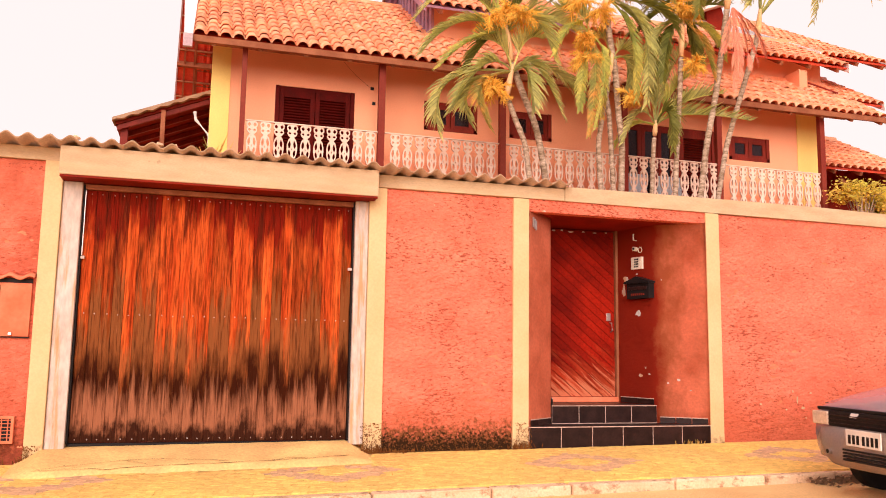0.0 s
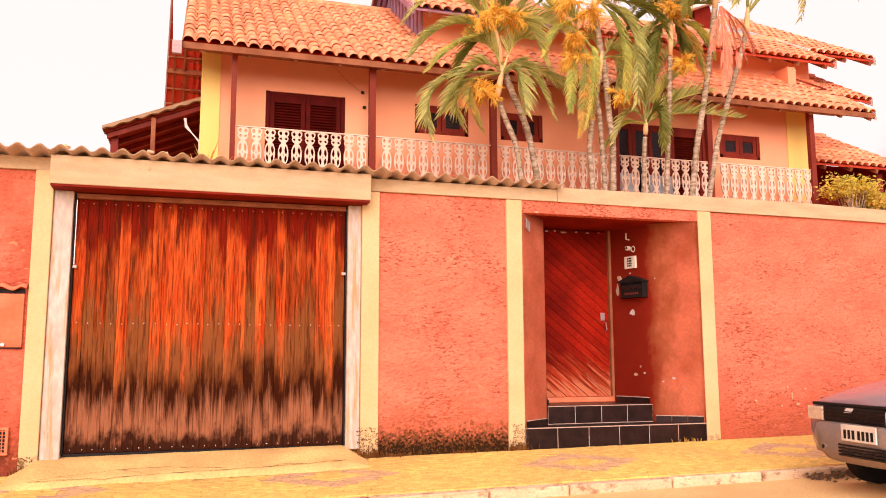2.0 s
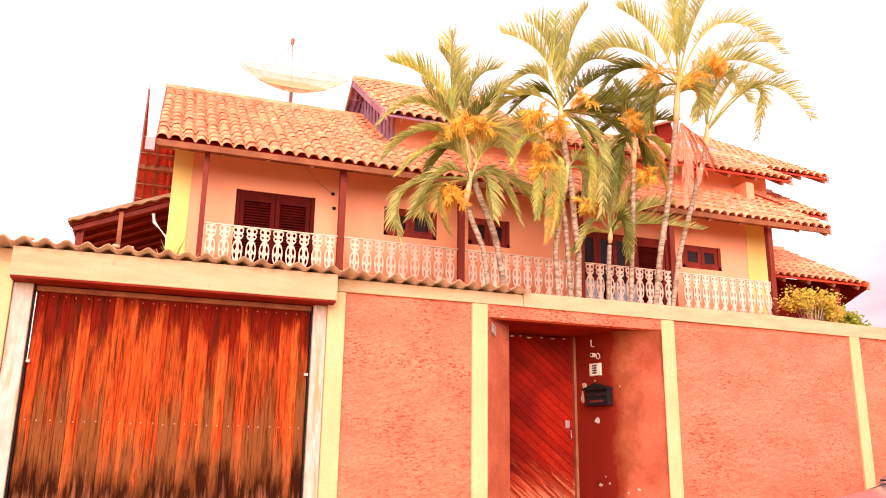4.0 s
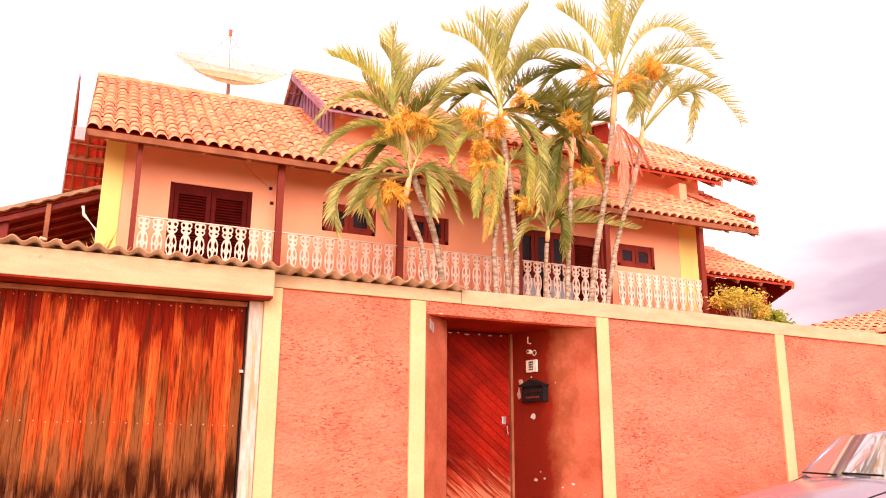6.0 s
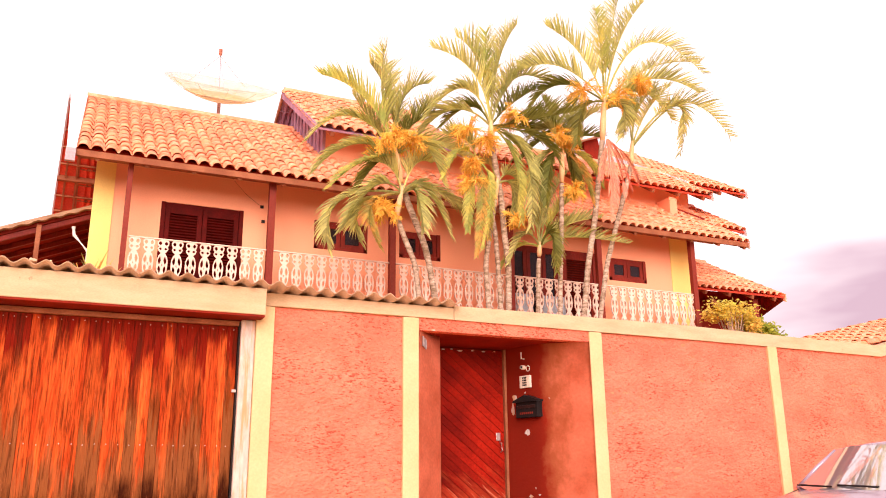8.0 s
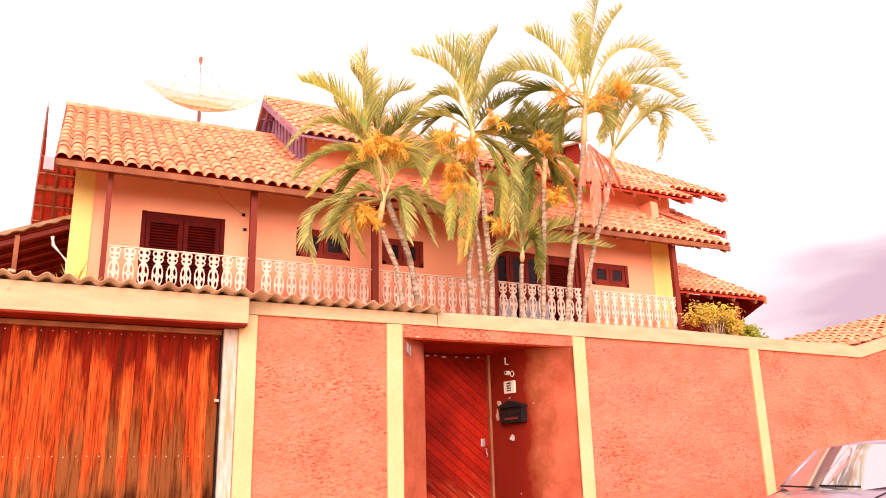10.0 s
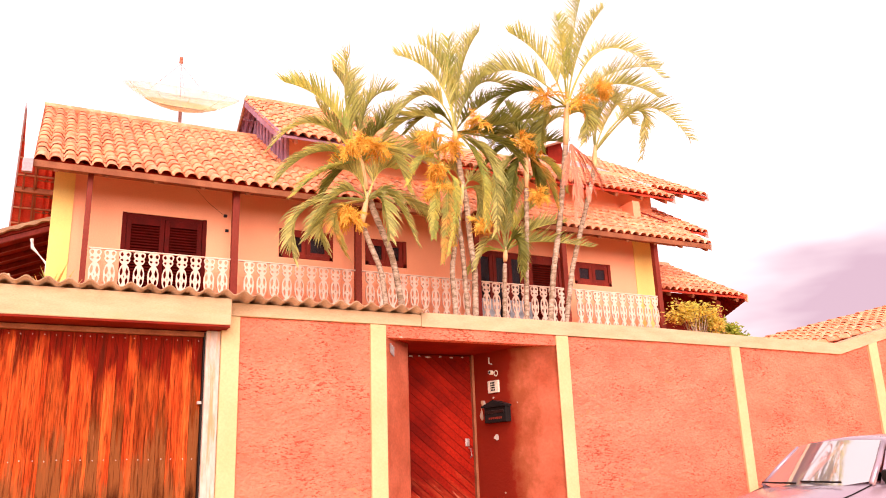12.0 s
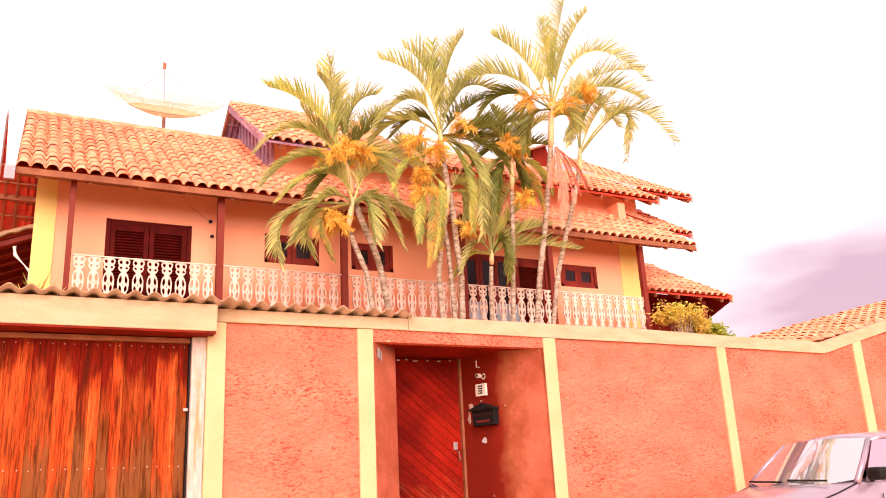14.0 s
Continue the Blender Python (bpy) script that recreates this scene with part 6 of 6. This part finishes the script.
def moss(x0, x1, height, count):
    """A ragged cushion of tiny leaves clinging to the plaster."""
    verts, faces = [], []
    for _ in range(count):
        h = height * random.random() ** 1.8
        c = Vector((random.uniform(x0, x1), -0.02 - random.random() * 0.05 * (1 - h / height), ground_z((x0 + x1) / 2) + h))
        a, r = random.uniform(0, math.tau), random.uniform(0.004, 0.010)
        u = Vector((math.cos(a), random.uniform(-.6, .2), math.sin(a))) * r
        w = Vector((-math.sin(a), random.uniform(-.6, .2), math.cos(a))) * r * 0.6
        o = len(verts)
        verts += [tuple(c - u), tuple(c + w), tuple(c + u), tuple(c - w)]
        faces.append((o, o + 1, o + 2, o + 3))
    me = bpy.data.meshes.new("moss")
    me.from_pydata(verts, [], faces)
    me.materials.append(M_MOSS)
    tagged(new("moss", me), "dark brown-green moss on the wall's foot", "moss", kind="stuff")


moss(1.66, 1.90, 0.30, 420)
moss(3.38, 3.56, 0.28, 320)
moss(-1.52, -1.36, 0.16, 160)
moss(1.9, 3.4, 0.14, 450)

# ---------------------------------------------------------------- parked car
car = thing("parked_car", "mauve-grey saloon car parked at the kerb", "car")
CX, CY, CZ = 5.38, -2.72, road_z(7.4) - 0.02
# nose turned a little towards the kerb and width squeezed to fit the camera's view
car.matrix_world = Matrix.Translation((CX, CY, 0)) @ pose(0, 0, 0, 0, 0, -7) @ Matrix.Diagonal((1, 0.88, 1, 1)) @ Matrix.Translation((-CX, -CY, 0))


def loft(stations, ring):
    bm = bmesh.new()
    prev = None
    for st in stations:
        half = ring(*st[1:])
        pts = [(y, z) for y, z in half] + [(-y, z) for y, z in reversed(half[:-1]) if y > 1e-4]
        r = [bm.verts.new((CX + st[0], CY + y, CZ + z)) for y, z in pts]
        if prev:
            for k in range(len(r)):
                bm.faces.new((prev[k], prev[(k + 1) % len(r)], r[(k + 1) % len(r)], r[k]))
        else:
            bm.faces.new(r)
        prev = r
    bm.faces.new(prev[::-1])
    bmesh.ops.recalc_face_normals(bm, faces=bm.faces)
    return bm


def body_ring(hw, zb, zs, zt):
    return [(0.001, zb), (hw * 0.55, zb), (hw * 0.90, zb + 0.02), (hw * 0.98, zb + 0.12), (hw, zb + (zs - zb) * 0.55), (hw * 0.985, zs - 0.03), (hw * 0.94, zs + 0.005), (hw * 0.86, zs + (zt - zs) * 0.45), (hw * 0.55, zs + (zt - zs) * 0.85), (0.0, zt)]


bm = loft([(0.06, 0.70, 0.36, 0.66, 0.72), (0.10, 0.76, 0.30, 0.72, 0.80), (0.22, 0.79, 0.26, 0.77, 0.86), (0.55, 0.81, 0.25, 0.84, 0.95), (1.05, 0.82, 0.25, 0.96, 1.035), (1.28, 0.823, 0.25, 1.035, 1.075), (1.5, 0.825, 0.25, 1.045, 1.085), (2.0, 0.83, 0.25, 1.03, 1.07), (3.4, 0.83, 0.25, 1.03, 1.07), (4.0, 0.81, 0.28, 0.92, 1.0), (4.25, 0.76, 0.33, 0.88, 0.95), (4.32, 0.70, 0.4, 0.8, 0.85)], body_ring)
bodyp = part("body", bm, M_CAR, car, smooth=True)


def cabin_ring(hw, hwt, z0, z1):
    return [(0.001, z0), (hw, z0), (hwt + 0.03, z0 + (z1 - z0) * 0.82), (hwt * 0.9, z1 - 0.015), (hwt * 0.5, z1 + 0.01), (0.0, z1 + 0.018)]


def quad_panel(name, pts, mat, parent, thick=0.006, label=""):
    a, b, c0 = (Vector(p) for p in pts[:3])
    n = (b - a).cross(c0 - a).normalized()
    off = Vector((CX + 0.18, CY, CZ))
    return part(name, prism([tuple(Vector(p) + off) for p in pts], n * thick), mat, parent, label)


# cabin: roof panel, pillars and glass
bm = loft([(1.64, 0.60, 0.55, 1.39, 1.42), (1.82, 0.62, 0.57, 1.42, 1.475), (2.48, 0.63, 0.58, 1.43, 1.50), (2.98, 0.62, 0.57, 1.42, 1.485), (3.23, 0.60, 0.55, 1.39, 1.43)], cabin_ring)
part("roof", bm, M_CAR, car, smooth=True)
for sg in (-1, 1):
    for q in (((1.10, 0.78, 1.05), (1.48, 0.60, 1.41)), ((2.25, 0.79, 1.03), (2.28, 0.62, 1.44)), ((3.50, 0.76, 1.03), (3.02, 0.59, 1.41))):
        (xa, ya, za), (xb, yb, zb) = q
        part("pillar", tube([(CX + 0.18 + xa, CY + sg * ya, CZ + za), (CX + 0.18 + (xa + xb) / 2, CY + sg * ((ya + yb) / 2 + 0.015), CZ + (za + zb) / 2 + 0.01), (CX + 0.18 + xb, CY + sg * yb, CZ + zb)], [0.030, 0.028, 0.028], 8), M_CAR, car, smooth=True)
    quad_panel("side_window", [(1.20, sg * 0.775, 1.05), (2.25, sg * 0.785, 1.05), (2.27, sg * 0.615, 1.43), (1.52, sg * 0.605, 1.41)], M_SIDEGLASS, car)
    quad_panel("side_window", [(2.28, sg * 0.785, 1.05), (3.42, sg * 0.765, 1.05), (3.02, sg * 0.60, 1.41), (2.30, sg * 0.615, 1.43)], M_SIDEGLASS, car)
    if sg > 0:
        continue
    mir = part("wing_mirror", box(CX + 0.18 + 1.18, CX + 0.18 + 1.30, CY + sg * 0.90 - 0.09, CY + sg * 0.90 + 0.09, CZ + 1.06, CZ + 1.17, 0.03), M_BLACK, car)
    part("mirror_arm", tube([(CX + 0.18 + 1.25, CY + sg * 0.80, CZ + 1.06), (CX + 0.18 + 1.24, CY + sg * 0.86, CZ + 1.09)], 0.02, 6), M_BLACK, mir)
# windscreen, bowed a little
bm = bmesh.new()
g = []
for i in range(9):
    s = -1 + i / 4
    row = []
    for j in range(5):
        u = j / 4
        low = 1.0 + 0.075 * s * s
        x = 1.10 - 0.18 * (1 - s * s) + (0.38 + 0.08 * (1 - s * s)) * u
        row.append(bm.verts.new((CX + 0.18 + x, CY + s * (0.765 - 0.165 * u), CZ + low + (1.43 - low) * u + 0.02 * (1 - s * s))))
    g.append(row)
for i in range(8):
    for j in range(4):
        bm.faces.new((g[i][j], g[i + 1][j], g[i + 1][j + 1], g[i][j + 1]))
ws = part("windscreen", bm, M_WINDSCREEN, car, "sky-reflecting windscreen", smooth=True)
quad_panel("rear_window", [(3.5, -0.72, 1.0), (3.5, 0.72, 1.0), (3.06, 0.56, 1.41), (3.06, -0.56, 1.41)], M_PANE, car)
for y0, y1 in ((-0.55, 0.02), (0.08, 0.62)):
    part("wiper", tube([(CX + 0.18 + 0.96, CY + y0, CZ + 1.075), (CX + 0.18 + 0.98, CY + y1, CZ + 1.09)], 0.009, 5), M_BLACK, ws)
part("dashboard", box(CX + 0.18 + 1.15, CX + 0.18 + 1.5, CY - 0.68, CY + 0.68, CZ + 0.85, CZ + 1.06, 0.04), M_BLACK, car)
for y in (-0.36, 0.36):
    part("front_seat", box(CX + 0.18 + 1.95, CX + 0.18 + 2.15, CY + y - 0.24, CY + y + 0.24, CZ + 0.5, CZ + 1.15, 0.06), M_BLACK, car)
# bumper and lights
bm = bmesh.new()
prev = None
for i in range(25):
    s = -1 + i / 12
    bx = 0.20 * abs(s) ** 4
    y = 0.80 * s
    up = 0.15 * abs(s) ** 5
    r = [bm.verts.new((CX + bx + dx, CY + y, CZ + z + max(0, 0.5 - z) / 0.25 * up)) for dx, z in ((0.20, 0.60), (0.06, 0.605), (-0.005, 0.58), (-0.025, 0.50), (-0.02, 0.43), (0.01, 0.33), (0.06, 0.26), (0.22, 0.25))]
    if prev:
        for k in range(7):
            bm.faces.new((prev[k], prev[k + 1], r[k + 1], r[k]))
    prev = r
bmesh.ops.solidify(bm, geom=bm.faces[:], thickness=0.015)
bmesh.ops.recalc_face_normals(bm, faces=bm.faces)
bump = part("bumper", bm, M_BUMPER, car, "scuffed grey plastic bumper", smooth=True)
for k in range(4):
    part("intake_slot", box(CX - 0.026, CX + 0.03, CY - 0.52, CY + 0.14, CZ + 0.330 + 0.028 * k, CZ + 0.346 + 0.028 * k, 0.003), M_BLACK, bump)
part("fog_lamp", tube([(CX + 0.05, CY + 0.37, CZ + 0.385), (CX - 0.026, CY + 0.37, CZ + 0.385)], [0.030, 0.026], 14), M_STEEL, bump)
part("fog_lamp_glass", tube([(CX - 0.02, CY + 0.37, CZ + 0.385), (CX - 0.030, CY + 0.37, CZ + 0.385)], 0.019, 14), M_BLACK, bump)
for sg in (-1, 1):
    part("headlight", box(CX + 0.035, CX + 0.14, CY + sg * 0.58 - 0.125, CY + sg * 0.58 + 0.125, CZ + 0.605, CZ + 0.725, 0.012), M_LAMP, car, "clouded headlight glass")
    part("turn_signal", box(CX + 0.07, CX + 0.20, CY + sg * 0.735 - 0.035, CY + sg * 0.735 + 0.035, CZ + 0.605, CZ + 0.72, 0.012), M_LAMP, car)
part("grille", box(CX + 0.045, CX + 0.12, CY - 0.455, CY + 0.455, CZ + 0.60, CZ + 0.735, 0.01), M_BLACK, car)
for k in range(3):
    part("grille_slat", box(CX + 0.036, CX + 0.05, CY - 0.45, CY + 0.45, CZ + 0.625 + 0.035 * k, CZ + 0.633 + 0.035 * k, 0.002), M_BLACKTILE, car)
em = prism([(CX + 0.042, CY + 0.13, CZ + 0.69), (CX + 0.042, CY + 0.02, CZ + 0.69), (CX + 0.042, CY - 0.02, CZ + 0.73), (CX + 0.042, CY + 0.09, CZ + 0.73)], Vector((0.01, 0, 0)))
part("emblem_bar", em, M_WHITE, car)
part("bonnet_lip", box(CX + 0.06, CX + 0.14, CY - 0.66, CY + 0.66, CZ + 0.735, CZ + 0.765, 0.01), M_BLACK, car)
plate = part("number_plate", box(CX - 0.040, CX - 0.027, CY - 0.245 - 0.185, CY + 0.245 - 0.185, CZ + 0.462, CZ + 0.600, 0.003), M_PLATE, car, "white number plate with plain dark bars")
for k in range(7):
    y = CY + 0.02 - 0.060 * k - (0.02 if k > 2 else 0)
    part("plate_bar", box(CX - 0.043, CX - 0.038, y - 0.036, y, CZ + 0.482, CZ + 0.556), M_BLACK, plate)
for wx in (0.72, 3.25):
    for sg in (-1, 1):
        wheel = part("wheel", tube([(CX + wx, CY + sg * 0.64, CZ + 0.29), (CX + wx, CY + sg * 0.66, CZ + 0.29), (CX + wx, CY + sg * 0.80, CZ + 0.29), (CX + wx, CY + sg * 0.82, CZ + 0.29)], [0.25, 0.29, 0.29, 0.25], 28), M_RUBBER, car, "black tyre")
        part("rim", tube([(CX + wx, CY + sg * 0.80, CZ + 0.29), (CX + wx, CY + sg * 0.832, CZ + 0.29)], [0.17, 0.15], 20), M_STEEL, wheel)
part("underbody", box(CX + 0.5, CX + 3.9, CY - 0.6, CY + 0.6, CZ + 0.2, CZ + 0.30), M_BLACK, car)
for sg in (-1, 1):
    part("door_seam", tube([(CX + 1.50, CY + sg * 0.832, CZ + 0.95), (CX + 1.48, CY + sg * 0.842, CZ + 0.7), (CX + 1.52, CY + sg * 0.835, CZ + 0.36)], 0.006, 4), M_BLACK, car)
    part("bonnet_seam", tube([(CX + 0.2, CY + sg * 0.745, CZ + 0.785), (CX + 0.6, CY + sg * 0.765, CZ + 0.855), (CX + 1.05, CY + sg * 0.772, CZ + 0.972), (CX + 1.28, CY + sg * 0.775, CZ + 1.045)], 0.006, 4), M_BLACK, car)


stones()
